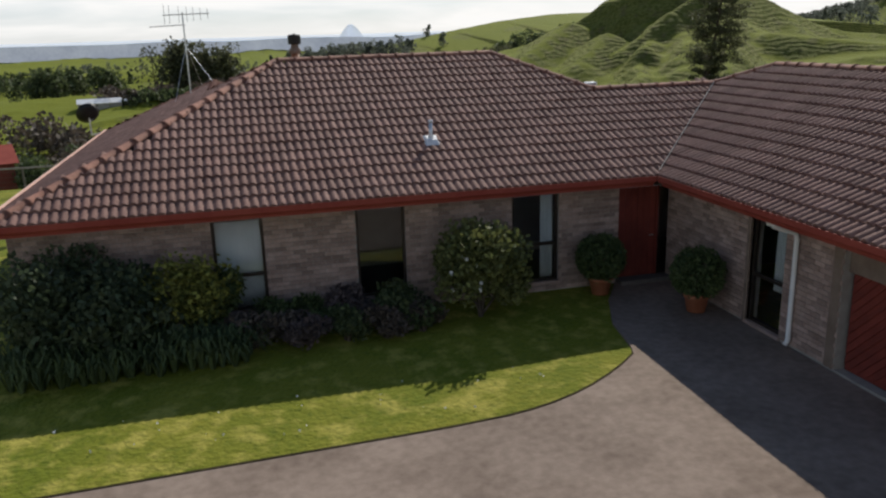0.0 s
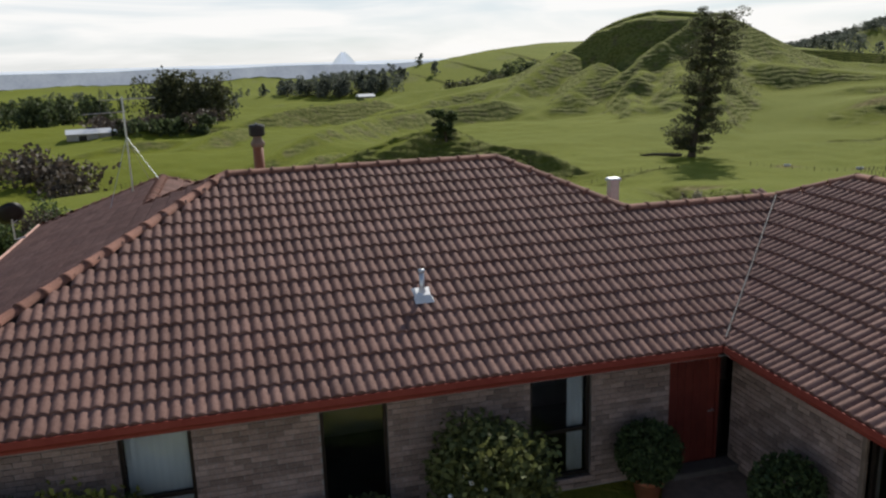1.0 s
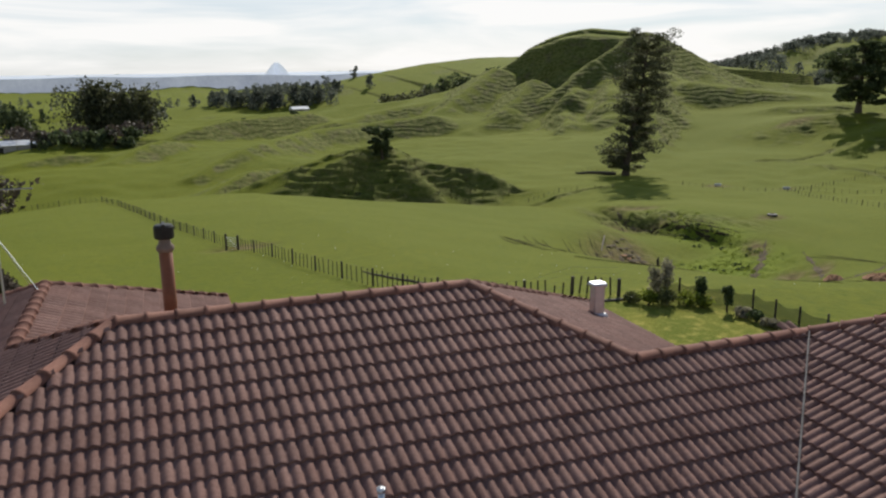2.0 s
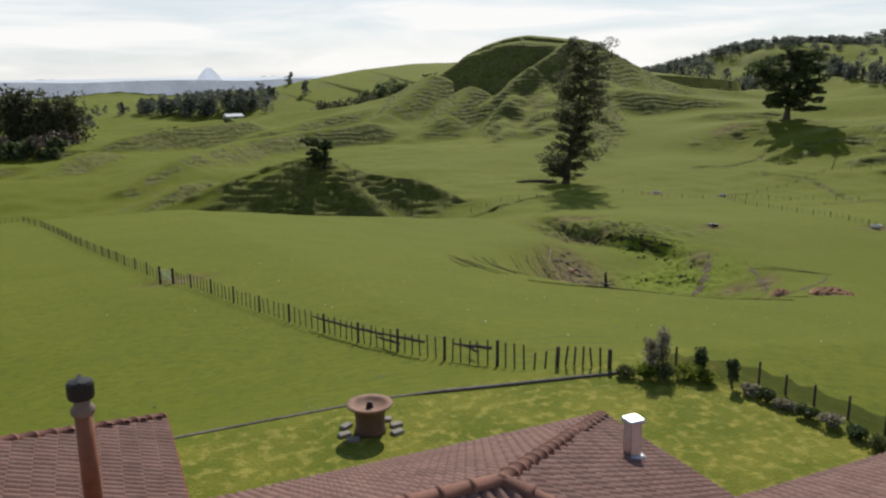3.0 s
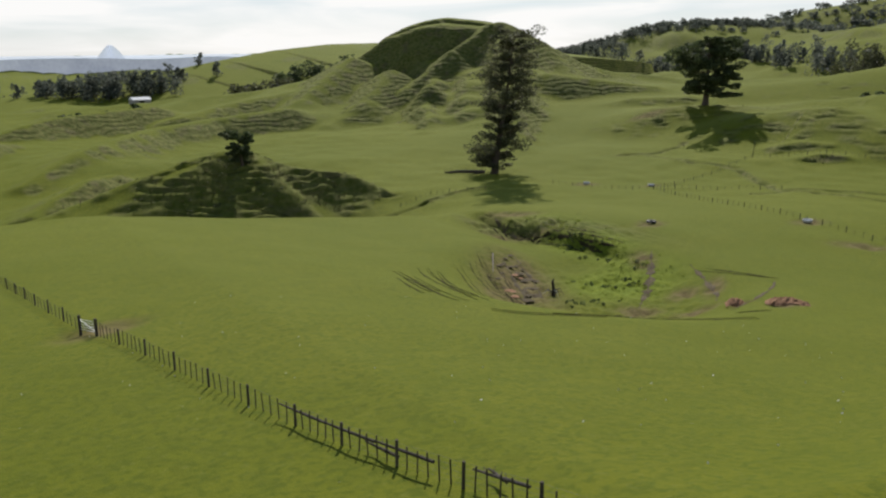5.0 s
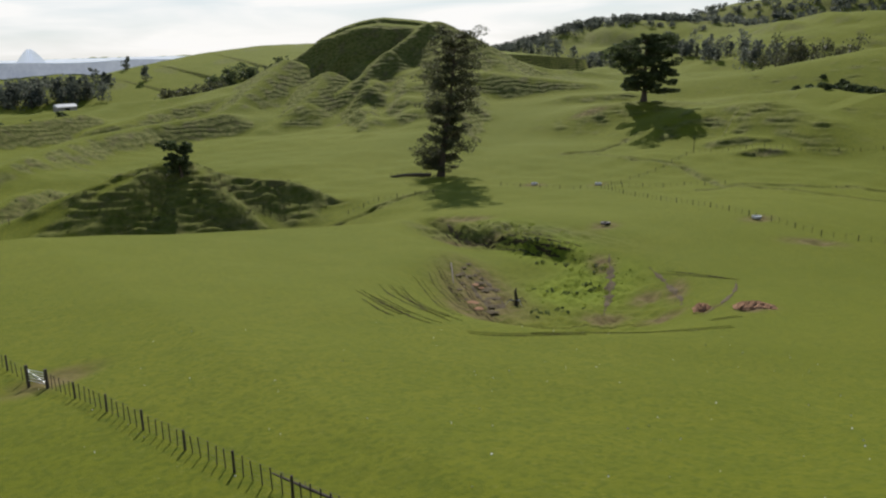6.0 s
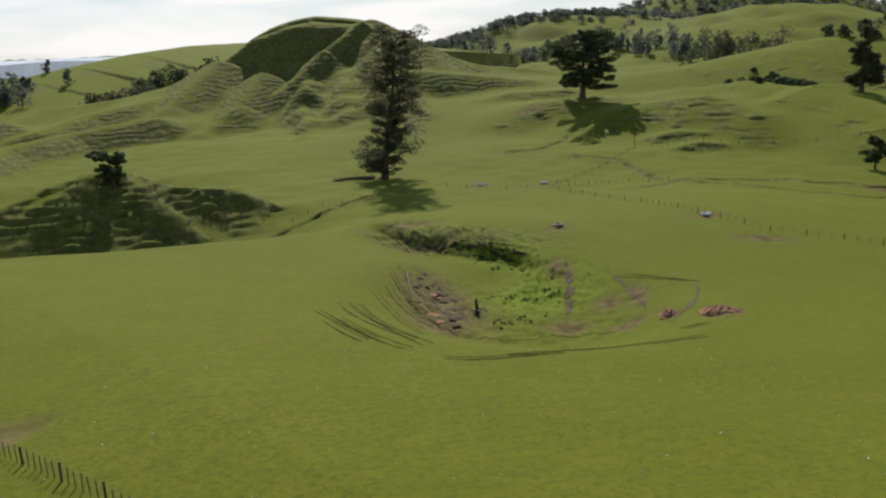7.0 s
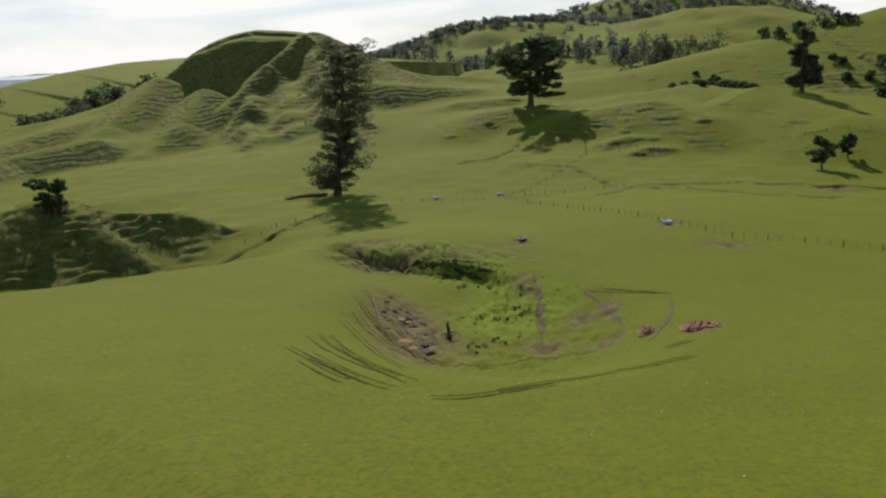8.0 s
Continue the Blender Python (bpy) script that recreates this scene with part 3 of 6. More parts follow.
def ground_material():
    m = bpy.data.materials.new("pasture")
    m.use_nodes = True
    n, l = m.node_tree.nodes, m.node_tree.links
    b = n["Principled BSDF"]
    b.inputs["Roughness"].default_value, b.inputs["Specular IOR Level"].default_value = 0.9, 0.08
    b.inputs["Sheen Weight"].default_value, b.inputs["Sheen Roughness"].default_value = 0.15, 0.5
    b.inputs["Sheen Tint"].default_value = (0.70, 0.76, 0.15, 1)
    geo = n.new("ShaderNodeNewGeometry")
    at = n.new("ShaderNodeAttribute")
    at.attribute_name = "cover"
    sep = n.new("ShaderNodeSeparateColor")
    l.new(at.outputs["Color"], sep.inputs["Color"])

    def noise_(scale, detail=4, vector=None):
        t = n.new("ShaderNodeTexNoise")
        t.inputs["Scale"].default_value, t.inputs["Detail"].default_value = scale, detail
        l.new(vector or geo.outputs["Position"], t.inputs["Vector"])
        return t.outputs["Fac"]

    def span(v, a, c, lo=0.0, hi=1.0):
        r = n.new("ShaderNodeMapRange")
        for k, val in zip(("From Min", "From Max", "To Min", "To Max"), (a, c, lo, hi)):
            r.inputs[k].default_value = val
        l.new(v, r.inputs["Value"])
        return r.outputs["Result"]

    def blend(f, a, c):
        x = n.new("ShaderNodeMix")
        x.data_type = "RGBA"
        l.new(f, x.inputs["Factor"])
        for s, v in (("A", a), ("B", c)):
            if isinstance(v, tuple):
                x.inputs[s].default_value = (*v, 1)
            else:
                l.new(v, x.inputs[s])
        return x.outputs["Result"]

    def times(a, c):
        x = n.new("ShaderNodeMath")
        x.operation = "MULTIPLY"
        for i, v in enumerate((a, c)):
            if isinstance(v, float):
                x.inputs[i].default_value = v
            else:
                l.new(v, x.inputs[i])
        return x.outputs[0]

    broad, mid, fine, tiny = noise_(0.012, 3), noise_(0.11, 4), noise_(1.1, 4), noise_(7.0, 3)
    grass = blend(span(broad, 0.35, 0.65), (0.112, 0.128, 0.006), (0.140, 0.151, 0.008))
    grass = blend(span(mid, 0.40, 0.66, 0, 0.45), grass, (0.158, 0.160, 0.013))
    grass = blend(span(fine, 0.44, 0.66, 0, 0.5), grass, (0.080, 0.098, 0.007))
    grass = blend(span(tiny, 0.52, 0.75, 0, 0.55), grass, (0.060, 0.088, 0.006))
    grass = blend(span(noise_(0.45, 5), 0.48, 0.64, 0, 0.4), grass, (0.086, 0.108, 0.006))
    grass = blend(span(noise_(2.3, 5), 0.50, 0.62, 0, 0.75), grass, (0.066, 0.092, 0.005))
    lawn = blend(span(noise_(0.5, 4), 0.40, 0.62), (0.118, 0.140, 0.013), (0.190, 0.188, 0.024))
    lawn = blend(span(noise_(2.6, 6), 0.50, 0.68, 0, 0.8), lawn, (0.36, 0.315, 0.07))
    lawn = blend(span(noise_(9.0, 3), 0.5, 0.72, 0, 0.5), lawn, (0.065, 0.095, 0.012))
    grass = blend(span(noise_(2.6, 3), 0.60, 0.70, 0, 0.25), grass, (0.19, 0.19, 0.05))
    rough = blend(span(noise_(0.5, 5), 0.40, 0.62), (0.072, 0.084, 0.018), (0.145, 0.142, 0.045))
    rough = blend(span(noise_(0.16, 4), 0.55, 0.68, 0, 0.55), rough, (0.11, 0.085, 0.055))
    mud = blend(span(noise_(0.8, 5), 0.4, 0.62), (0.09, 0.062, 0.028), (0.175, 0.125, 0.062))
    lush = blend(span(noise_(0.6, 4), 0.4, 0.6), (0.110, 0.150, 0.009), (0.160, 0.200, 0.016))
    c = blend(sep.outputs["Blue"], grass, lawn)
    c = blend(at.outputs["Alpha"], c, lush)
    c = blend(sep.outputs["Red"], c, rough)
    c = blend(sep.outputs["Green"], c, mud)
    l.new(c, b.inputs["Base Color"])
    # relief: clumpy sward, and stock tracks that follow the contours where it is rough
    wv = n.new("ShaderNodeTexWave")
    wv.bands_direction, wv.wave_profile = "Z", "SIN"
    wv.inputs["Scale"].default_value, wv.inputs["Distortion"].default_value = 0.13, 14.0
    wv.inputs["Detail"].default_value, wv.inputs["Detail Scale"].default_value = 3.0, 0.35
    l.new(geo.outputs["Position"], wv.inputs["Vector"])
    b1, b2, b3 = n.new("ShaderNodeBump"), n.new("ShaderNodeBump"), n.new("ShaderNodeBump")
    l.new(times(wv.outputs["Fac"], sep.outputs["Red"]), b1.inputs["Height"])
    b1.inputs["Strength"].default_value, b1.inputs["Distance"].default_value = 0.35, 0.8
    l.new(noise_(0.55, 5), b2.inputs["Height"])
    b2.inputs["Strength"].default_value, b2.inputs["Distance"].default_value = 0.14, 0.4
    l.new(noise_(11.0, 4), b3.inputs["Height"])
    b3.inputs["Strength"].default_value, b3.inputs["Distance"].default_value = 0.6, 0.09
    l.new(b1.outputs["Normal"], b2.inputs["Normal"])
    l.new(b2.outputs["Normal"], b3.inputs["Normal"])
    l.new(b3.outputs["Normal"], b.inputs["Normal"])
    return m


def detail(x, y, z, cov):
    """Small relief laid on the sheet: stock terraces on rough slopes and the cracks round the slip."""
    warp = 2.6 * waves(x, y, 34, 51) + 1.3 * waves(x, y, 11, 56)
    steep = np.clip(cov[..., 0] * 1.5, 0, 1) * sstep(1500, 700, np.hypot(x, y))
    hill = sstep(300, 340, y)
    z = z + steep * (1 - 0.45 * hill) * (np.clip(0.55 + 0.8 * waves(x, y, 21, 54), 0, 1.2) * (hill * (0.14 * np.sin(z * 3.4 + 1.5 * warp) + 0.22 * waves(x, y, 5.5, 68)) + (1 - hill) * 0.46 * np.sin(z * 4.0 + warp)) + 0.26 * waves(x, y, 8, 52) + 0.3 * waves(x, y, 17, 55))
    bank = dome(x, y, 98, 142, 1.0, 5, 27, 8, 1.5)
    z = z + bank * (0.20 * np.sin(5.5 * (x - 0.1 * y) / 1.6 + 1.2 * waves(x, y, 12, 62)) + 0.2 * waves(x, y, 5, 67))
    slip = dome(x, y, 71, 94, 1.0, 27, 17, 50, 2.2)
    z = z + slip * (0.30 * waves(x, y, 6.5, 57) + 0.16 * waves(x, y, 3.1, 58) + 0.10 * np.sin(4.2 * (x * 0.8 - y * 0.6) + 2 * waves(x, y, 9, 59)))
    z = z - cov[..., 1] * (0.25 + 0.35 * waves(x, y, 5, 53))
    return z


def spaced(stops, lo, hi):
    """Grid lines between lo and hi: stops give the spacing wanted at each place."""
    p, v = [lo], lo
    at, gap = [q[0] for q in stops], [q[1] for q in stops]
    while v < hi:
        v += float(np.interp(v, at, gap))
        p.append(v)
    return np.array(p)


def make_ground():
    gx = spaced([(-4600, 260), (-900, 40), (-200, 6), (-40, 1.3), (-10, 0.8), (30, 0.5), (110, 0.5), (130, 0.95), (350, 0.95), (480, 2.2), (1400, 22), (4700, 220)], -4600, 4700)
    gy = spaced([(-4600, 260), (-400, 40), (-40, 3), (0, 0.9), (50, 0.6), (60, 0.5), (135, 0.5), (150, 0.75), (188, 0.6), (240, 0.6), (250, 0.85), (300, 1.3), (375, 1.0), (470, 1.0), (520, 2.5), (1000, 9), (2000, 60), (4700, 220)], -4600, 4700)
    nx, ny = len(gx), len(gy)
    x, y = np.meshgrid(gx, gy, indexing="ij")
    z = height(x, y)
    gx_, gy_ = np.gradient(z, gx, gy)
    cov = cover_of(x, y, np.hypot(gx_, gy_))
    z = detail(x, y, z, cov)
    i = np.arange(nx * ny).reshape(nx, ny)
    f = np.stack([i[:-1, :-1], i[1:, :-1], i[1:, 1:], i[:-1, 1:]], -1).reshape(-1, 4)
    me = bpy.data.meshes.new("ground")
    me.vertices.add(nx * ny)
    me.vertices.foreach_set("co", np.stack([x, y, z], -1).ravel())
    me.loops.add(f.size)
    me.loops.foreach_set("vertex_index", f.ravel().astype(np.int32))
    me.polygons.add(len(f))
    me.polygons.foreach_set("loop_start", np.arange(0, f.size, 4, dtype=np.int32))
    me.polygons.foreach_set("use_smooth", np.ones(len(f), bool))
    me.update(calc_edges=True)
    attr = me.attributes.new("cover", "FLOAT_COLOR", "POINT")
    attr.data.foreach_set("color", cov.reshape(-1, 4).astype(np.float32).ravel())
    me.materials.append(ground_material())
    return tagged(new("ground", me), "rolling green sheep pasture with mossy house lawn", "ground", kind="structure")


def at_ground(x, y):
    return float(height(x, y))


make_ground()

# far plain, sea and the lone cone-shaped mountain at the horizon, in painted haze
def backdrop_band(name, d, z0, z1, a0, a1, mat, label, lumps=0.0, seed=1):
    sh, k = Shape(), 90
    for i in range(k + 1):
        a = radians(a0 + (a1 - a0) * i / k)
        top = z1 + lumps * float(waves(np.float64(i * 7.0), np.float64(seed * 50), 60, seed))
        sh.v += [(d * math.sin(a), d * math.cos(a), z0), (d * math.sin(a), d * math.cos(a), top)]
    sh.f = [(2 * i, 2 * i + 2, 2 * i + 3, 2 * i + 1) for i in range(k)]
    return tagged(new(name, sh.mesh(name, mat)), label, "distance", kind="structure")


backdrop_band("backdrop_sea", 2800, -120, 3.0, -65, 32, SEA, "sea along the horizon, haze painted in its pale glowing colour", 0.6, 3)
backdrop_band("backdrop_plain", 2700, -120, -5.0, -65, 31, DISTANCE, "coastal plain in the distance, haze painted in glowing blue-grey", 4.0, 5)
mount = Shape()
for i in range(25):
    for j in range(9):
        a, h = (i / 24 - 0.5) * 2, j / 8
        w = 52 * (1 - h) ** 0.75 + 5
        mount.v.append((378 + a * w, 2680 + 30 * (1 - abs(a)), -30 + h * (64 + 2 * math.sin(i * 1.7))))
mount.f = [(i * 9 + j, (i + 1) * 9 + j, (i + 1) * 9 + j + 1, i * 9 + j + 1) for i in range(24) for j in range(8)]
tagged(new("backdrop_mountain", mount.mesh("mountain", PEAK, True)), "cone-shaped mountain on the horizon, haze painted in glowing blue", "mountain", kind="structure")


# ---- driveway and path ----
def slab(name, outline, z0, z1, mat, label):
    sh = Shape()
    k = len(outline)
    sh.v = [(x, y, z0) for x, y in outline] + [(x, y, z1 + float(height(x, y))) for x, y in outline]
    sh.f = [tuple(range(2 * k - 1, k - 1, -1))[::-1]] + [(i, (i + 1) % k, k + (i + 1) % k, k + i) for i in range(k)]
    return tagged(new(name, sh.mesh(name, mat)), label, name, kind="structure")


curve_ = []
for i in range(40):
    x = -26 + 23.95 * (i / 39) ** 0.6
    t = min(max((x + 5.0) / 3.1, 0), 1)
    curve_.append((x, -4.26 + 0.037 * min(x + 5.0, 0) + 1.42 * t**2.2))
drive_rows, cols = (-6.0, -12.0, -40.0), [(x, y) for x, y in curve_] + [(-1.95, -2.72), (-0.9, -2.72), (0.58, -2.72)]
dv = Shape()
for x, y in cols:
    for yy in (y, y, min(y - 0.5, -4.6), *drive_rows):
        dv.v.append((x, yy, float(height(x, yy)) + 0.035))
    dv.v[-6] = (x, y, dv.v[-6][2] - 0.2)
dv.f = [(6 * i + j, 6 * i + j + 1, 6 * i + 7 + j, 6 * i + 6 + j) for i in range(len(cols) - 1) for j in range(5)]
tagged(new("driveway", dv.mesh("driveway", CONCRETE)), "brown worn concrete driveway with a curved lawn edge", "driveway", kind="structure")
seam = Shape()
for x, y in curve_:
    z = float(height(x, y))
    seam.v += [(x, y + 0.035, z - 0.05), (x, y + 0.035, z + 0.042), (x, y - 0.012, z + 0.046), (x, y - 0.012, z - 0.05)]
seam.f = [(4 * i + j, 4 * i + 4 + j, 4 * i + 5 + j, 4 * i + 1 + j) for i in range(len(curve_) - 1) for j in range(3)]
tagged(new("lawn_trim", seam.mesh("lawn_trim", SHADED_EARTH)), "dark earth cut along the edge of the lawn", "lawn edge", kind="structure")
slab("path", [(-1.95, -2.75), (0.58, -2.75), (0.58, 0.58), (-0.62, 0.58), (-1.25, -0.4), (-1.75, -1.6)], -0.25, 0.031, CONCRETE, "shaded dark concrete path to the front door")


# ---- house ----
EAVE, PITCH = 2.41, 0.449
CA = 1 / math.hypot(1, PITCH)
house = tagged(empty("house", -4, 4, 0), "single-storey brick house with hipped brown concrete tile roof", "house")
INV = Matrix.Translation((4, -4, 0))


def hpart(name, data, label="", parent=None):
    return part(name, data, parent or house, label, INV if parent is None else None)


# plan outlines of the roof faces: outline, eave point, direction along the eave, direction up the slope
FACES = {
    "front": ([(-12.4, 0), (0, 0), (3.32, 3.32), (0.03, 3.32), (-1.89, 5.24), (-7.16, 5.24)], (-12.4, 0), (1, 0), (0, 1)),
    "left": ([(-12.4, 0), (-7.16, 5.24), (-8.75, 6.83), (-8.75, 10.85), (-12.4, 14.5)], (-12.4, 14.5), (0, -1), (1, 0)),
    "wing": ([(-8.75, 6.83), (-8.75, 10.85), (-5.1, 14.5), (-5.1, 10.48)], (-5.1, 10.48), (0, 1), (-1, 0)),
    "wing_back": ([(-12.4, 14.5), (-8.75, 10.85), (-5.1, 14.5)], (-5.1, 14.5), (-1, 0), (0, -1)),
    "back": ([(-7.16, 5.24), (-1.89, 5.24), (3.35, 10.48), (-5.1, 10.48), (-8.75, 6.83)], (3.35, 10.48), (-1, 0), (0, -1)),
    "right": ([(-1.89, 5.24), (0.03, 3.32), (3.35, 6.64), (3.35, 10.48)], (3.35, 6.64), (0, 1), (-1, 0)),
    "link_back": ([(0.03, 3.32), (3.32, 3.32), (4.3, 2.34), (8.6, 6.64), (3.35, 6.64)], (8.6, 6.64), (-1, 0), (0, -1)),
    "garage": ([(0, 0), (3.32, 3.32), (4.3, 2.34), (4.3, -11.7), (0, -16)], (0, 0), (0, -1), (1, 0)),
    "garage_east": ([(8.6, 6.64), (4.3, 2.34), (4.3, -11.7), (8.6, -16)], (8.6, -16), (0, 1), (-1, 0)),
    "garage_front": ([(0, -16), (4.3, -11.7), (8.6, -16)], (0, -16), (1, 0), (0, 1)),
}


def rise(face, x, y):
    _, o, _, v = FACES[face]
    return EAVE + PITCH * ((x - o[0]) * v[0] + (y - o[1]) * v[1])


deck = Shape()
for name, (outline, *_) in FACES.items():
    deck.add([(x, y, rise(name, x, y) - 0.02) for x, y in outline], [tuple(range(len(outline)))])
roof = hpart("roof", deck.mesh("roof", DECK), "hipped roof of brown concrete tiles")

# gutters with fascia: start, end, outward direction
GUTTERS = [((-12.52, 0), (-0.12, 0), (0, -1)), ((0, -0.12), (0, -16.1), (-1, 0)), ((-12.4, 14.6), (-12.4, 0), (-1, 0)), ((-5.1, 14.6), (-12.5, 14.5), (0, 1)), ((-5.1, 10.6), (-5.1, 14.5), (1, 0)), ((3.35, 10.48), (-5.0, 10.48), (0, 1)), ((3.35, 6.75), (3.35, 10.6), (1, 0)), ((8.7, 6.64), (3.45, 6.64), (0, 1)), ((8.6, -16.1), (8.6, 6.7), (1, 0))]
for (x0, y0), (x1, y1), (ox, oy) in GUTTERS:
    d = Vector((x1 - x0, y1 - y0, 0))
    ln = d.length
    d.normalize()
    prof = [(-0.02, -0.20), (0.0, -0.20), (0.005, -0.125), (0.075, -0.125), (0.112, -0.085), (0.115, 0.012), (0.102, 0.016), (0.098, -0.07), (0.01, -0.10), (-0.02, -0.04)]
    sh = Shape()
    for s in (0, ln):
        sh.v += [(x0 + d.x * s + ox * p, y0 + d.y * s + oy * p, EAVE + z) for p, z in prof]
    k = len(prof)
    sh.f = [(i, (i + 1) % k, k + (i + 1) % k, k + i) for i in range(k)] + [tuple(range(k)), tuple(range(2 * k - 1, k - 1, -1))]
    hpart("gutter", sh.mesh("gutter", RED), "red-brown painted gutter and fascia")
# added strip on the left gutter, coloured like its edge in the sun
hpart("gutter_lip", Shape().box(-12.56, 0.0, EAVE + 0.013, -12.50, 14.5, EAVE + 0.085, 0.006).mesh("gutter_lip", SUN_LIP), "strip added on the gutter, pale pink for the sun on its edge")
# soffit boards under the eaves
for x0, y0, x1, y1 in ((-12.38, 0.0, 0.62, 0.62), (0.02, -15.98, 0.62, 0.0), (-12.38, 0.62, -12.28, 14.4), (-5.72, 10.4, 3.3, 9.9), (2.7, 6.62, 3.33, 10.0)):
    hpart("soffit", Shape().box(min(x0, x1), min(y0, y1), EAVE - 0.205, max(x0, x1), max(y0, y1), EAVE - 0.19).mesh("soffit", SOFFIT), "pale soffit lining")

# walls: line of the outer face, thickness inwards, openings as (from, to, sill, head) along the wall
TOP = EAVE - 0.2


def wall(name, x0, y0, x1, y1, inward, openings, thick=0.24):
    d = Vector((x1 - x0, y1 - y0, 0))
    ln = d.length
    d.normalize()
    nx, ny = inward
    sh = Shape()

    def bit(a, b, lo, hi):
        if b - a < 1e-4 or hi - lo < 1e-4:
            return
        p, q = (x0 + d.x * a, y0 + d.y * a), (x0 + d.x * b, y0 + d.y * b)
        r, s = (q[0] + nx * thick, q[1] + ny * thick), (p[0] + nx * thick, p[1] + ny * thick)
        sh.add([(*c, lo) for c in (p, q, r, s)] + [(*c, hi) for c in (p, q, r, s)], [(3, 2, 1, 0), (4, 5, 6, 7), (0, 1, 5, 4), (1, 2, 6, 5), (2, 3, 7, 6), (3, 0, 4, 7)])

    a = 0.0
    for u0, u1, lo, hi in openings:
        bit(a, u0, -0.3, TOP)
        bit(u0, u1, -0.3, lo)
        bit(u0, u1, hi, TOP)
        a = u1
    bit(a, ln, -0.3, TOP)
    return hpart(name, sh.mesh(name, MORTAR), "brick veneer wall in mottled brown and grey")


# along the front from x = -12.3; along the garage wing from y = 0.6 southwards
FRONT_OPEN = [(3.44, 4.39, 0.30, 2.10), (6.14, 7.12, 0.30, 2.12), (9.34, 10.36, 0.22, 2.14), (11.72, 12.9, 0.0, 2.12)]
WING_OPEN = [(2.90, 3.84, 0.02, 2.05), (5.18, 10.2, 0.0, 2.0)]
wall_front = wall("wall", -12.3, 0.6, 0.6, 0.6, (0, 1), FRONT_OPEN)
wall_wing = wall("wall", 0.6, 0.6, 0.6, -15.4, (1, 0), WING_OPEN)
for x0, y0, x1, y1, inward in ((-12.3, 13.9, -12.3, 0.6, (1, 0)), (-5.7, 13.9, -12.3, 13.9, (0, -1)), (-5.7, 9.9, -5.7, 13.9, (-1, 0)), (2.75, 9.9, -5.7, 9.9, (0, -1)), (2.75, 6.0, 2.75, 9.9, (-1, 0)), (8.0, 6.0, 2.75, 6.0, (0, -1)), (8.0, -15.4, 8.0, 6.0, (-1, 0)), (0.6, -15.4, 8.0, -15.4, (0, 1))):
    wall("wall", x0, y0, x1, y1, inward, [])
hpart("floor_slab", Shape().box(-12.2, 0.7, -0.2, 7.9, 9.8, 0.04).mesh("floor_slab", ASPHALT), "dark interior floor")
hpart("inner_wall", Shape().box(-12.0, 3.6, 0.04, 2.6, 3.7, 2.2).mesh("inner_wall", SHEDWALL), "plain interior wall")


def window(x, y, turn, w, lo, hi, rail=None, curtain=None, label=""):
    """A bronze window in an opening: origin at the opening's left foot on the outer face."""
    e = part("window", None, house, label, INV @ pose(x, y, 0, 0, 0, turn))
    fr = Shape()
    t, dp = 0.055, 0.07
    for a, b, c, d in ((0, lo, t, hi), (w - t, lo, w, hi), (t, lo, w - t, lo + t), (t, hi - t, w - t, hi)):
        fr.box(a, 0.05, b, c, 0.05 + dp, d)
    if rail:
        fr.box(t, 0.05, rail - 0.03, w - t, 0.05 + dp, rail + 0.03)
    part("frame", fr.mesh("frame", BRONZE), e, "dark bronze aluminium frame")
    part("sill", Shape().box(-0.04, -0.05, lo - 0.07, w + 0.04, 0.05, lo, 0.012).mesh("sill", BRICK), e, "brick sill")
    for a, b in ((lo + t, (rail or hi) - 0.03), ((rail or hi) + 0.03, hi - t)):
        if b - a > 0.1:
            ob = part("pane", Shape().box(t, 0.078, a, w - t, 0.084, b).mesh("pane", GLASS), e, "clear glass")
            ob.visible_shadow = False
    if curtain:
        a, b, lo2 = curtain
        sh = Shape()
        k = 28
        for i in range(k + 1):
            u = a + (b - a) * i / k
            dy = 0.17 + (0.004 if b - a > 0.6 else 0.02) * math.sin(i * 1.9)
            sh.v += [(u, dy, lo2), (u, dy, hi - 0.04), (u, dy + 0.015, lo2), (u, dy + 0.015, hi - 0.04)]
        for i in range(k):
            s = 4 * i
            sh.f += [(s, s + 4, s + 5, s + 1), (s + 2, s + 3, s + 7, s + 6), (s + 1, s + 5, s + 7, s + 3), (s, s + 2, s + 6, s + 4)]
        part("curtain", sh.mesh("curtain", BLIND, True), e, "closed white blind" if b - a > 0.6 else "white curtain drawn aside")
    return e


window(-12.3 + 3.44, 0.6, 0, 0.95, 0.30, 2.10, 0.98, (0.06, 0.89, 0.33), "tall bronze window with a closed white blind")
window(-12.3 + 6.14, 0.6, 0, 0.98, 0.30, 2.12, None, None, "tall dark single-pane window in a bronze frame")
window(-12.3 + 9.34, 0.6, 0, 1.02, 0.22, 2.14, 1.02, (0.68, 0.95, 0.25), "tall bronze window with a white curtain drawn aside")
window(0.6, 0.6 - 2.90, -90, 0.94, 0.05, 2.05, 0.95, (0.48, 0.72, 0.75), "glazed side door in a timber frame")
# red front door and the dark side light beside it
door = part("front_door", None, house, "red-stained boarded timber front door", INV @ pose(-0.56, 0.6, 0))
for i in range(6):
    part("board", Shape().box(0.03 + i * 0.142, 0.06, 0.05, 0.03 + (i + 1) * 0.142 - 0.006, 0.11, 2.08, 0.006).mesh("board", REDWOOD), door)
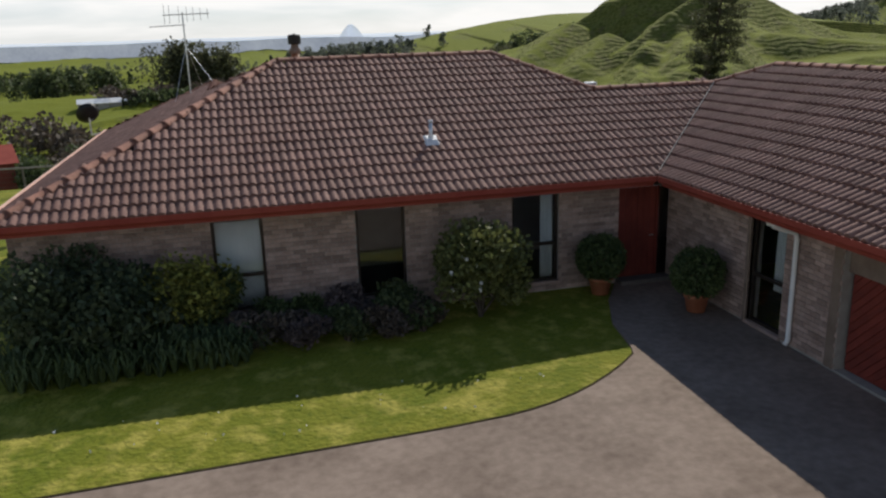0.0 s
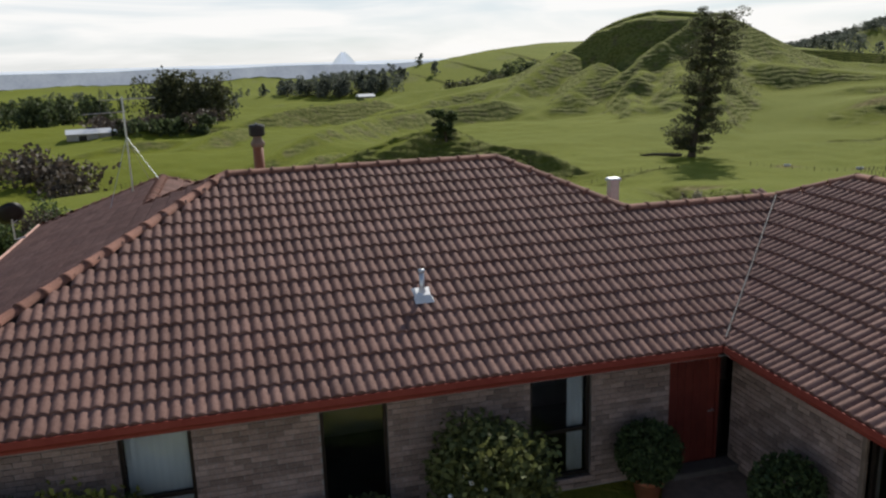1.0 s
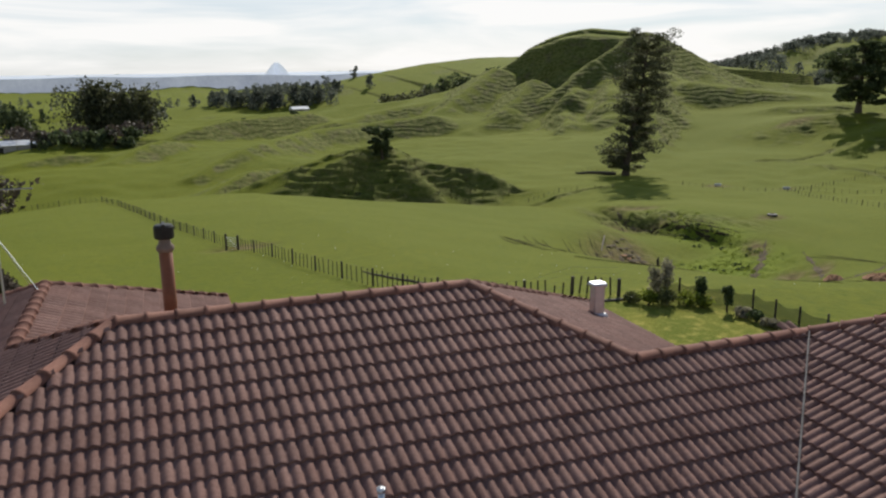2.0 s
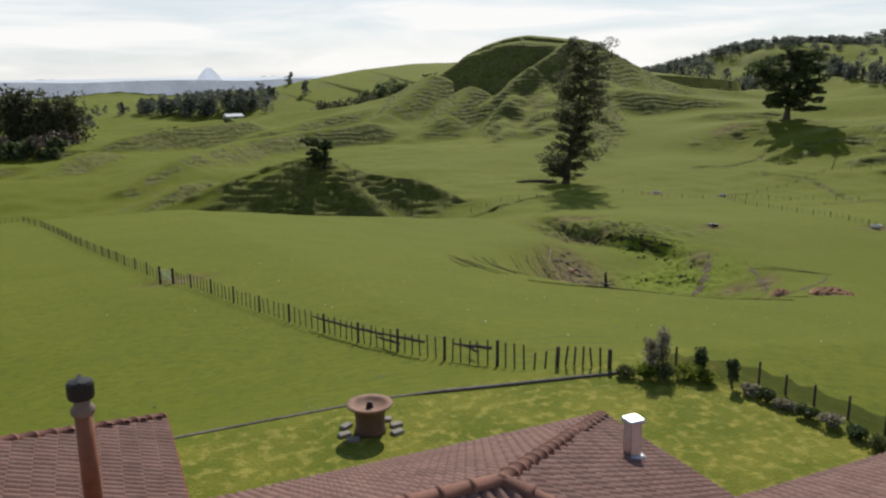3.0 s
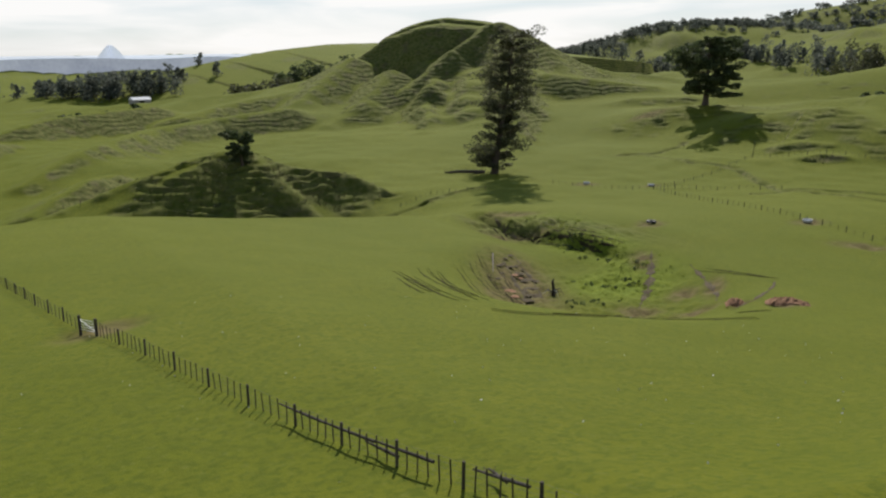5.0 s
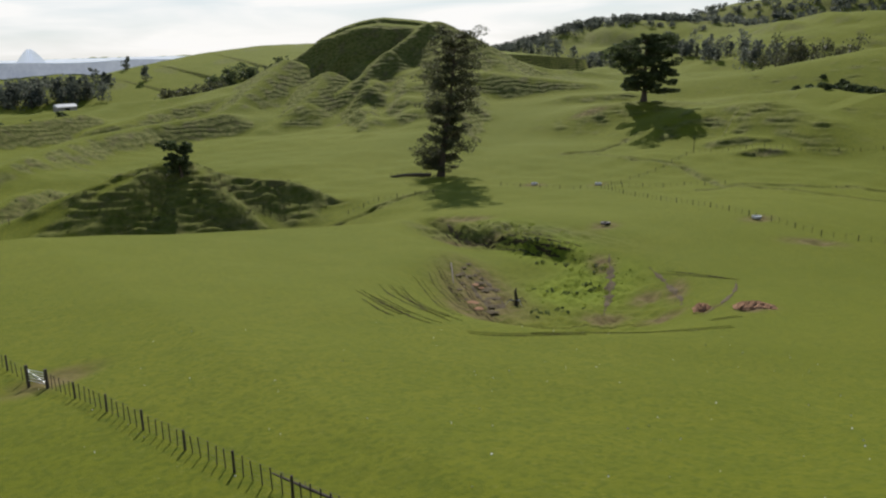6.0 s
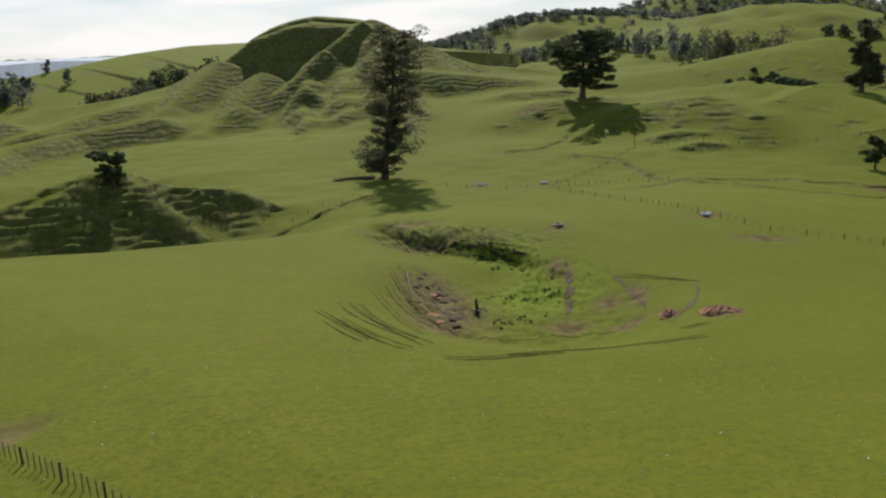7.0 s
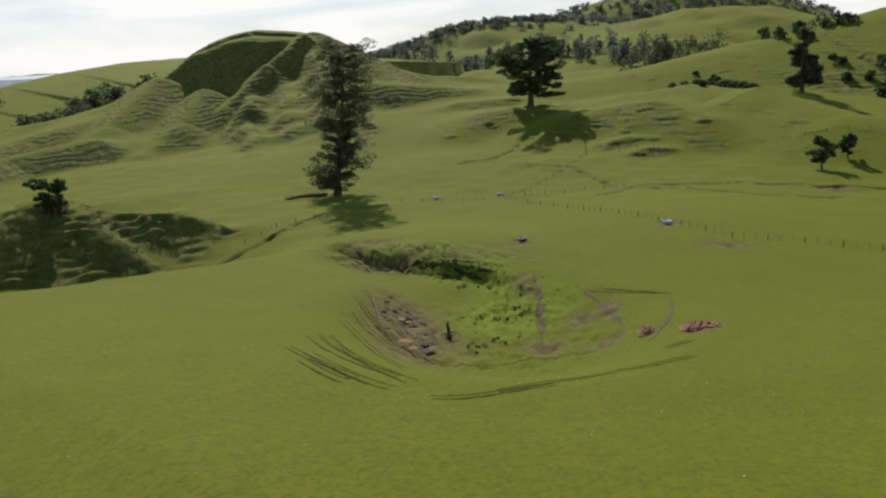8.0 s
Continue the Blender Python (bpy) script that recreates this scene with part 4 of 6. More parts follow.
part("frame", Shape().box(-0.02, 0.03, 0.0, 0.03, 0.14, 2.12).box(0.885, 0.03, 0.0, 0.93, 0.14, 2.12).box(0.03, 0.03, 2.08, 0.885, 0.14, 2.12).mesh("frame", REDWOOD), door, "red door frame")
part("handle", Shape().tube([(0.82, 0.05, 1.0), (0.82, 0.0, 1.0), (0.72, 0.0, 1.0)], 0.012).mesh("handle", GALV), door, "metal lever handle")
ob = part("side_light", Shape().box(0.94, 0.10, 0.05, 1.17, 0.108, 2.08).mesh("side_light", GLASS), door, "narrow dark glass")
ob.visible_shadow = False
part("step", Shape().box(-0.05, -0.32, -0.1, 1.14, 0.02, 0.12, 0.02).mesh("step", ASPHALT), door, "low concrete step")
# garage door of diagonal boards, with its pale jamb
garage = part("garage_door", None, house, "red garage door of diagonal boards", INV @ pose(0.6, 0.6 - 5.18, 0, 0, 0, -90))
gp = Shape().box(0.06, 0.16, 0.02, 4.96, 0.20, 1.62)
part("panel", gp.mesh("panel", REDWOOD), garage)
for i in range(-10, 34):
    x0, x1 = i * 0.165, i * 0.165 + 1.55
    a, b = max(x0, 0.07), min(x1, 4.95)
    if b - a < 0.05:
        continue
    za, zb = 0.04 + (a - x0), 0.04 + (b - x0)
    sh = Shape()
    w = 0.145
    za2, zb2 = min(za + w, 1.6), min(zb + w, 1.6)
    sh.add([(a, 0.14, min(za, 1.6)), (b, 0.14, min(zb, 1.6)), (b, 0.14, zb2), (a, 0.14, za2), (a, 0.161, min(za, 1.6)), (b, 0.161, min(zb, 1.6)), (b, 0.161, zb2), (a, 0.161, za2)], [(0, 1, 2, 3), (3, 2, 6, 7), (1, 0, 4, 5), (0, 3, 7, 4), (2, 1, 5, 6)])
    part("board", sh.mesh("board", REDWOOD), garage)
part("jamb", Shape().box(-0.22, -0.02, 0.0, -0.02, 0.12, 2.18, 0.01).mesh("jamb", JAMB), garage, "brown timber door jamb")
part("lintel", Shape().box(0.0, 0.10, 1.62, 5.02, 0.22, 2.0).mesh("lintel", JAMB), garage, "stone-faced panel above the door")
# downpipe
dp = Shape().tube([(0.06, -3.56, 2.26), (0.06, -3.56, 2.16), (0.50, -3.56, 2.0), (0.53, -3.56, 1.9), (0.53, -3.56, 0.12), (0.47, -3.56, 0.04)], 0.042, 12)
hpart("downpipe", dp.mesh("downpipe", WHITE, True), "white painted downpipe")
hpart("side_jamb", Shape().box(0.55, -2.30, 0.0, 0.66, -2.22, 2.1, 0.01).mesh("side_jamb", JAMB), "brown timber jamb")
hpart("wall_lamp", Shape().lathe([(0.0, 2.16), (0.06, 2.15), (0.085, 2.08), (0.07, 2.02), (0.0, 2.0)], 12, 0.42, -3.02).mesh("wall_lamp", WHITE, True), "round white lamp under the eave")

# valley flashing and the capping tiles along ridges and hips
def strip(name, p, q, w, lift, mat, label):
    p, q = Vector(p), Vector(q)
    d = (q - p).normalized()
    s = Vector((-d.y, d.x, 0)).normalized() * w / 2
    up = Vector((0, 0, lift))
    sh = Shape().add([p - s + up * 1.6, p + up, p + s + up * 1.6, q - s + up * 1.6, q + up, q + s + up * 1.6], [(0, 1, 4, 3), (1, 2, 5, 4)])
    return hpart(name, sh.mesh(name, mat), label)


def at(face, x, y, lift=0.0):
    return (x, y, rise(face, x, y) + lift)


strip("valley", at("front", 0, 0, 0.075), at("front", 3.32, 3.32, 0.07), 0.028, 0.03, VALLEY, "pale metal valley between the roof slopes")
strip("valley", at("right", 0.03, 3.32, 0.06), at("right", 3.35, 6.64, 0.06), 0.06, 0.03, VALLEY, "pale metal valley between the roof slopes")
strip("valley", at("wing", -8.75, 6.83, 0.06), at("wing", -5.1, 10.48, 0.06), 0.06, 0.03, VALLEY, "pale metal valley between the roof slopes")


def cap_mesh(length):
    sh = Shape()
    n = 8
    for y, r in ((0, 0.122), (0.05, 0.122), (0.055, 0.106), (length, 0.098)):
        sh.v += [(r * math.cos(math.pi * j / n) * 1.1, y, r * math.sin(math.pi * j / n) * 0.85 - 0.02) for j in range(n + 1)]
    k = n + 1
    for i in range(3):
        sh.f += [(i * k + j, i * k + j + 1, (i + 1) * k + j + 1, (i + 1) * k + j) for j in range(n)]
    sh.f += [tuple(range(n, -1, -1))]
    return sh.mesh("ridge_tile", CAP, True)


CAPMESH = cap_mesh(0.46)
CAPS = [(at("front", -7.16, 5.24), at("front", -1.89, 5.24)), (at("front", -12.4, 0), at("front", -7.16, 5.24)), (at("front", 0.03, 3.32), at("front", -1.89, 5.24)), (at("front", 0.03, 3.32), at("front", 3.32, 3.32)), (at("garage", 3.32, 3.32), at("garage", 4.3, 2.34)), (at("garage", 4.3, -11.7), at("garage", 4.3, 2.34)), (at("left", -8.75, 10.85), at("left", -8.75, 6.83)), (at("left", -12.4, 14.5), at("left", -8.75, 10.85)), (at("wing", -5.1, 14.5), at("wing", -8.75, 10.85)), (at("back", 3.35, 10.48), at("back", -1.89, 5.24)), (at("left", -8.75, 6.83), at("left", -7.16, 5.24)), (at("link_back", 8.6, 6.64), at("link_back", 4.3, 2.34))]
for p, q in CAPS:
    p, q = Vector(p), Vector(q)
    d = (q - p).normalized()
    s = Vector((d.y, -d.x, 0)).normalized()
    u = s.cross(d)
    count = max(1, round((q - p).length / 0.42))
    step = (q - p).length / count
    for i in range(count):
        o = p + d * step * i + u * 0.035
        m = Matrix((s, d, u)).transposed().to_4x4()
        m.translation = o
        part("ridge_tile", CAPMESH, roof, "", m @ pose(0, 0, 0, random.uniform(-0.8, 0.8), random.uniform(-1.5, 1.5), 0))


# ---- things on the roof ----
vent = tagged(empty("vent_pipe", -4.36, 1.6, 3.12), "grey vent pipe with white flashing on the roof tiles", "vent pipe")
part("pipe", Shape().tube([(0, 0, -0.1), (0, 0, 0.49)], 0.04, 14).lathe([(0.04, 0.49), (0.05, 0.49), (0.05, 0.44), (0.04, 0.43)], 14).mesh("pipe", GALV, True), vent, "grey plastic pipe")
part("flashing", Shape().lathe([(0.045, 0.20), (0.06, 0.12), (0.10, 0.09)], 14).add([(-0.15, -0.2, 0.0), (0.15, -0.2, 0.0), (0.15, 0.15, 0.155), (-0.15, 0.15, 0.155), (-0.10, -0.10, 0.10), (0.10, -0.10, 0.10), (0.10, 0.10, 0.17), (-0.10, 0.10, 0.17)], [(0, 1, 5, 4), (1, 2, 6, 5), (2, 3, 7, 6), (3, 0, 4, 7), (4, 5, 6, 7)]).mesh("flashing", LEAD), vent, "white flashing plate")
duct = tagged(empty("roof_duct", 2.0, 7.72, 3.02), "galvanised square roof duct with a cap", "roof vent")
part("shaft", Shape().box(-0.115, -0.115, -0.15, 0.115, 0.115, 0.68, 0.012).mesh("shaft", GALV), duct)
part("cap", Shape().box(-0.16, -0.15, 0.68, 0.16, 0.15, 0.76, 0.03).mesh("cap", GALV), duct, "pale metal cap")
part("flashing", Shape().add([(-0.32, -0.26, 0.16), (0.34, -0.26, -0.12), (0.34, 0.26, -0.12), (-0.32, 0.26, 0.16)], [(0, 1, 2, 3)]).box(-0.18, -0.18, -0.1, 0.18, 0.18, 0.1, 0.03).mesh("flashing", LEAD), duct, "pale flashing")
flue = tagged(empty("chimney_flue", -6.42, 9.3, 3.0), "red-brown painted metal chimney flue with a dark cowl", "chimney")
part("pipe", Shape().tube([(0, 0, -0.2), (0, 0, 1.95)], 0.125, 18).mesh("pipe", FLUE, True), flue)
part("collar", Shape().lathe([(0.13, 1.86), (0.165, 1.90), (0.165, 1.97), (0.12, 2.02), (0.10, 2.12)], 18).mesh("collar", JAMB, True), flue, "weathered brown metal collar")
part("cowl", Shape().lathe([(0.0, 2.10), (0.17, 2.12), (0.185, 2.16), (0.185, 2.34), (0.16, 2.38), (0.0, 2.40)], 18).box(-0.03, -0.19, 2.3, 0.03, 0.19, 2.41, 0.008).mesh("cowl", BLACK), flue, "sooty dark cowl")
part("flashing", Shape().lathe([(0.135, 0.22), (0.2, 0.1), (0.3, 0.02)], 16).mesh("flashing", LEAD), flue, "pale flashing")
aerial = tagged(empty("tv_aerial", -9.45, 10.6, 3.85), "thin galvanised television aerial on a guyed mast", "aerial")
part("mast", Shape().tube([(0, 0, -0.1), (0, 0, 2.25)], 0.022, 8).mesh("mast", GALV), aerial)
boom = part("boom", Shape().tube([(-0.55, 0.1, 2.18), (0.75, -0.1, 2.2)], 0.013, 6).mesh("boom", GALV), aerial)
for i, x in enumerate((-0.5, -0.36, -0.1, 0.12, 0.3, 0.5, 0.7)):
    ln = 0.55 - 0.04 * i
    part("element", Shape().tube([(x, -ln * 0.25, 2.19 - ln / 2), (x, ln * 0.25, 2.19 + ln / 2)], 0.006, 5).mesh("element", BLACK), boom)
boom2 = part("boom", Shape().tube([(-0.95, 0.1, 1.86), (0.05, 0, 1.9)], 0.012, 6).mesh("boom", GALV), aerial)
for i, x in enumerate((-0.9, -0.75, -0.6, -0.45, -0.3)):
    part("element", Shape().tube([(x, -0.14, 1.87), (x, 0.14, 1.87)], 0.006, 5).mesh("element", BLACK), boom2)
for ex, ey, ez in ((0.95, -0.6, -0.15), (-0.4, -1.4, -0.3), (0.5, 1.5, -0.6)):
    part("guy_wire", Shape().tube([(0, 0, 1.3), (ex, ey, ez)], 0.006, 5).mesh("guy_wire", GALV), aerial, "thin guy wire")
dish = tagged(empty("satellite_dish", -12.55, 11.9, 2.5), "dark satellite dish on a short mast at the eave", "satellite dish")
part("mast", Shape().tube([(0.25, 0, 0.15), (0, 0, 0.1), (0, 0, 0.62)], 0.025, 8).mesh("mast", GALV), dish)
ds = Shape().lathe([(0.0, 0.0), (0.12, 0.012), (0.24, 0.05), (0.335, 0.10), (0.345, 0.098), (0.24, 0.035), (0.12, -0.006), (0.0, -0.02)], 24)
part("reflector", ds.mesh("reflector", BLACK, True), dish, "dark grey dish", pose(0, 0, 0.72, -62, 0, 25))
part("feed_arm", Shape().tube([(0, 0, 0.5), (0.12, 0.3, 0.62), (0.16, 0.42, 0.82)], 0.014, 6).mesh("feed_arm", GALV), dish, "thin feed arm")


# ---- garden plants ----
def shrub(name, x, y, r, h, mat, count, size, label, seed, z=None, lumps=14, buds=0, spread=1.0):
    rng = np.random.default_rng(seed)
    ob = tagged(empty(name, x, y, at_ground(x, y) if z is None else z), label, "shrub")
    c = [(r * 0.55 * math.cos(a) * s * spread, r * 0.55 * math.sin(a) * s * spread, h * (0.30 + 0.42 * t)) for a, s, t in zip(rng.uniform(0, 6.28, lumps), rng.uniform(0.2, 1.15, lumps), rng.uniform(0, 1, lumps))]
    rad = rng.uniform(0.36, 0.62, lumps) * r
    v, f = leaves(rng, c, rad, count, size, min(1.0, h / (2 * r) * 1.2))
    keep = v.reshape(-1, 4, 3)[:, :, 2].min(1) > 0.01
    k = int(keep.sum())
    part("leaves", mesh_of("leaves", v.reshape(-1, 4, 3)[keep].reshape(-1, 3), np.arange(k * 4).reshape(-1, 4), mat), ob)
    st = Shape()
    for i in range(6):
        q = c[i % lumps]
        st.tube([(0.04 * math.cos(i), 0.04 * math.sin(i), -0.05), (q[0] * 0.4, q[1] * 0.4, q[2] * 0.5), q], [0.03, 0.02, 0.008], 6)
    part("stem", st.mesh("stem", BARK), ob)
    if buds:
        for i in range(buds):
            q = c[rng.integers(0, lumps)] if buds > 12 else c[0]
            d = rng.normal(size=3)
            d /= np.linalg.norm(d)
            p = np.array(q) + d * rad[0] * np.array([0.5, 0.5, 0.8]) + np.array([0, -r * 0.35, 0.1])
            part("flower", Shape().box(*(p - 0.03), *(p + 0.03), 0.014).mesh("flower", BUD), ob, "small white flower")
    return ob


shrub("rounded_shrub", -3.95, -0.38, 1.0, 2.1, OLIVE_LEAF, 10000, 0.062, "big rounded olive-green shrub with a few white flowers", 1, buds=11, lumps=26)
shrub("camellia_bush", -11.4, -0.15, 1.15, 2.1, CAMELLIA_LEAF, 9000, 0.07, "large dark glossy camellia bush against the wall", 2, lumps=22, buds=9)
shrub("camellia_bush", -10.45, -0.5, 0.95, 1.9, CAMELLIA_LEAF, 7000, 0.07, "large dark glossy camellia bush against the wall", 3, lumps=18)
shrub("variegated_shrub", -9.35, -0.15, 0.85, 1.95, YELLOW_LEAF, 3000, 0.055, "yellow and green variegated shrub by the window", 4, lumps=18)
shrub("variegated_shrub", -9.0, 0.1, 0.7, 1.6, SHRUB_LEAF, 4200, 0.055, "mid-green leafy shrub under the variegated one", 5, lumps=16)
for i, (x, y, r, h) in enumerate(((-7.6, -0.45, 0.6, 0.6), (-6.9, -0.2, 0.55, 0.55), (-6.2, -0.35, 0.6, 0.5), (-5.5, -0.3, 0.6, 0.7), (-5.0, -0.55, 0.5, 0.6), (-7.9, 0.05, 0.5, 0.75), (-7.3, -0.85, 0.55, 0.6), (-6.6, -0.75, 0.55, 0.62), (-5.9, -0.8, 0.5, 0.6), (-5.2, -0.75, 0.5, 0.55), (-6.5, 0.1, 0.5, 0.8), (-5.6, 0.1, 0.5, 0.75), (-8.3, -0.6, 0.55, 0.7), (-7.2, 0.1, 0.5, 0.7))):
    shrub("low_shrub", x, y, r, h, (BROWN_LEAF, SHRUB_LEAF, HEATH_LEAF, DARK_LEAF)[i % 4], 1500, 0.05, "low straggly garden shrub in the border", 20 + i, lumps=10)


def strap_plant(seed, size):
    rng = np.random.default_rng(seed)
    sh = Shape()
    for i in range(34):
        a, out, hh = rng.uniform(0, 6.283), rng.uniform(0.15, 0.42) * size, rng.uniform(0.45, 0.75) * size
        w = 0.016
        c, s = math.cos(a), math.sin(a)
        pts = [(0.03 * c, 0.03 * s, 0), (out * 0.45 * c, out * 0.45 * s, hh * 0.75), (out * c, out * s, hh), (out * 1.5 * c, out * 1.5 * s, hh * 0.7)]
        k = len(sh.v)
        for j, p in enumerate(pts):
            ww = w * (1, 1.1, 0.8, 0.1)[j]
            sh.v += [(p[0] - s * ww, p[1] + c * ww, p[2]), (p[0] + s * ww, p[1] - c * ww, p[2])]
        sh.f += [(k + 2 * j, k + 2 * j + 1, k + 2 * j + 3, k + 2 * j + 2) for j in range(3)]
    return sh.mesh("strap_leaves", FLAX_LEAF)


STRAPS = [strap_plant(60 + i, 1.0) for i in range(3)]
for i in range(46):
    x, y = -12.1 + (i % 23) * 0.17 + random.uniform(-0.08, 0.08), -1.25 + (i // 23) * 0.36 + 0.06 * (i % 23) / 23 + random.uniform(-0.08, 0.08)
    ob = new("strap_leaf_plant", STRAPS[i % 3])
    ob.matrix_basis = pose(x, y, at_ground(x, y) - 0.02, 0, 0, random.uniform(0, 360)) @ Matrix.Diagonal((1, 1, random.uniform(0.75, 1.05), 1))
    tagged(ob, "clump of arching green strap leaves edging the border", "plant", "border edging")


def potted(x, y, seed):
    ob = tagged(empty("potted_topiary", x, y, 0.031), "clipped green ball shrub in a terracotta pot", "potted plant")
    part("pot", Shape().lathe([(0.0, 0.0), (0.17, 0.0), (0.235, 0.30), (0.26, 0.30), (0.262, 0.36), (0.225, 0.36), (0.215, 0.30), (0.0, 0.29)], 22).mesh("pot", TERRACOTTA, True), ob, "terracotta pot")
    rng = np.random.default_rng(seed)
    v, f = leaves(rng, [(0, 0, 0.76)], [0.51], 4200, 0.045, 0.95)
    d = v.reshape(-1, 4, 3)
    c = d.mean(1) - (0, 0, 0.76)
    r = np.linalg.norm(c, axis=1, keepdims=True) + 1e-6
    d = d + ((c / r) * (0.51 * (0.70 + 0.34 * rng.uniform(size=(len(r), 1))) - r) * (rng.uniform(size=(len(r), 1)) < 0.6))[:, None]
    part("foliage", mesh_of("foliage", d.reshape(-1, 3), f, SHRUB_LEAF), ob, "clipped ball of small leaves")
    part("stem", Shape().tube([(0, 0, 0.28), (0.01, 0, 0.6)], 0.03).mesh("stem", BARK), ob)
    return ob


potted(-1.25, 0.0, 7)
potted(0.02, -1.55, 8)

RIM = surface("fired_rim", (0.20, 0.105, 0.064), (0.31, 0.18, 0.12), 5, 0.75, 0.2, 40)
# ---- back lawn: urn, edging, corner planting, shade-cloth fence ----
bowl = tagged(empty("garden_urn", 0.3, 16.75, 0.0), "large brown earthenware urn with a wide flared rim on the lawn", "urn")
part("body", Shape().lathe([(0.0, 0.02), (0.42, 0.0), (0.44, 0.06), (0.40, 0.14), (0.405, 0.50), (0.44, 0.62), (0.46, 0.70)], 30).mesh("body", URN, True), bowl)
part("rim", Shape().lathe([(0.44, 0.68), (0.60, 0.76), (0.635, 0.80), (0.625, 0.83), (0.50, 0.815), (0.44, 0.78), (0.36, 0.72), (0.0, 0.70)], 30).mesh("rim", RIM, True), bowl, "wide flared orange-brown rim")
part("spout", Shape().lathe([(0.10, 0.69), (0.09, 0.80), (0.05, 0.86), (0.0, 0.87)], 12).mesh("spout", BLACK, True), bowl, "dark knob in the basin")
for i, (x, y, a) in enumerate(((-0.72, 0.05, 12), (-0.52, 0.55, 35), (0.62, 0.48, -30), (0.76, 0.02, 5), (0.62, -0.42, 18), (-0.6, -0.35, -20))):
    ob = new("paving_stone", Shape().box(-0.17, -0.11, 0, 0.17, 0.11, 0.10, 0.015).mesh("paving_stone", STONE))
    ob.matrix_basis = pose(0.3 + x, 16.75 + y, -0.02, 0, 0, a)
    tagged(ob, "loose grey-brown paving block beside the urn", "paving stone", "blocks round the urn")
EDGE = [(8.9, 17.25), (5.0, 18.0), (1.5, 18.75), (-1.6, 19.35), (-3.2, 19.45), (-6.0, 19.1), (-9.5, 18.6), (-14, 18.0)]
edging = tagged(empty("lawn_edging", 0, 18.5, 0), "low weathered timber edging along the lawn", "edging")
for (x0, y0), (x1, y1) in zip(EDGE, EDGE[1:]):
    d = Vector((x1 - x0, y1 - y0, 0))
    k = max(1, round(d.length / 2.1))
    for i in range(k):
        p, q = Vector((x0, y0, 0)) + d * (i / k), Vector((x0, y0, 0)) + d * ((i + 1) / k) * 0.998
        ang = math.degrees(math.atan2(d.y, d.x))
        ln = (q - p).length
        part("sleeper", Shape().box(0, -0.05, -0.25, ln, 0.07, 0.07, 0.015).mesh("sleeper", TIMBER), edging, "", pose(p.x, p.y - 18.5, min(at_ground(p.x, p.y), 0.0), 0, math.degrees(math.atan2(min(at_ground(p.x, p.y), 0.0) - min(at_ground(q.x, q.y), 0.0), ln)), ang))


def slim_tree(name, x, y, h, mat, seed, label, width=0.35):
    rng = np.random.default_rng(seed)
    ob = tagged(empty(name, x, y, at_ground(x, y)), label, "shrub")
    part("trunk", Shape().tube([(0, 0, -0.1), (0.03, 0.02, h * 0.5), (0.0, 0.05, h * 0.9)], [0.035, 0.025, 0.01], 7).mesh("trunk", BARK), ob)
    c = [(rng.normal(0, width * 0.4), rng.normal(0, width * 0.4), h * t) for t in np.linspace(0.42, 0.97, 14)]
    v, f = leaves(rng, c, rng.uniform(0.5, 1.0, 14) * width, 750, 0.06, 1.0)
    part("leaves", mesh_of("leaves", v, f, mat), ob)
    return ob


slim_tree("young_tree", 9.6, 16.6, 1.25, GREY_LEAF, 31, "slender young tree with grey-pink feathery leaves", 0.24)
slim_tree("young_tree", 10.15, 16.65, 1.4, GREY_LEAF, 32, "slender young tree with grey-pink feathery leaves", 0.24)
slim_tree("dark_conifer", 11.05, 15.9, 0.9, SHRUB_LEAF, 33, "small dark upright conifer by the fence", 0.17)
slim_tree("dark_conifer", 11.25, 14.75, 0.85, SHRUB_LEAF, 34, "small dark upright conifer by the fence", 0.17)
for i, (x, y, r, h, m) in enumerate(((9.3, 16.4, 0.5, 0.6, LUSH), (9.9, 16.2, 0.6, 0.6, OLIVE_LEAF), (10.5, 15.9, 0.5, 0.55, LUSH), (8.85, 16.9, 0.4, 0.4, OLIVE_LEAF), (10.9, 15.5, 0.4, 0.45, LUSH), (11.25, 14.1, 0.32, 0.35, GREY_LEAF), (11.4, 13.5, 0.34, 0.4, SHRUB_LEAF), (11.5, 12.9, 0.34, 0.35, GREY_LEAF), (11.6, 12.2, 0.34, 0.4, SHRUB_LEAF), (11.65, 11.5, 0.36, 0.4, GREY_LEAF), (11.7, 10.8, 0.36, 0.4, SHRUB_LEAF), (11.7, 10.0, 0.36, 0.42, OLIVE_LEAF), (11.7, 9.2, 0.36, 0.36, SHRUB_LEAF))):
    shrub("border_shrub", x, y, r, h, m, 1000, 0.05, "bushy garden shrub in the lawn border", 70 + i, lumps=10)

MESHLINE = [(10.2, 17.2), (11.3, 16.2), (12.2, 14.6), (12.5, 12.8), (12.6, 10.6), (12.6, 8.0)]
sfence = tagged(empty("shade_cloth_fence", 12, 13, 0), "dark shade-cloth fence on short timber posts", "fence")
pts = []
for (x0, y0), (x1, y1) in zip(MESHLINE, MESHLINE[1:]):
    pts += [(x0 + (x1 - x0) * i / 2, y0 + (y1 - y0) * i / 2) for i in range(2)]
for x, y in pts:
    z = at_ground(x, y)
    part("post", Shape().tube([(x - 12, y - 13, z - 0.2), (x - 12, y - 13, z + random.uniform(0.62, 0.78))], 0.035, 8).mesh("post", OLDTIMBER), sfence)
cl = Shape()
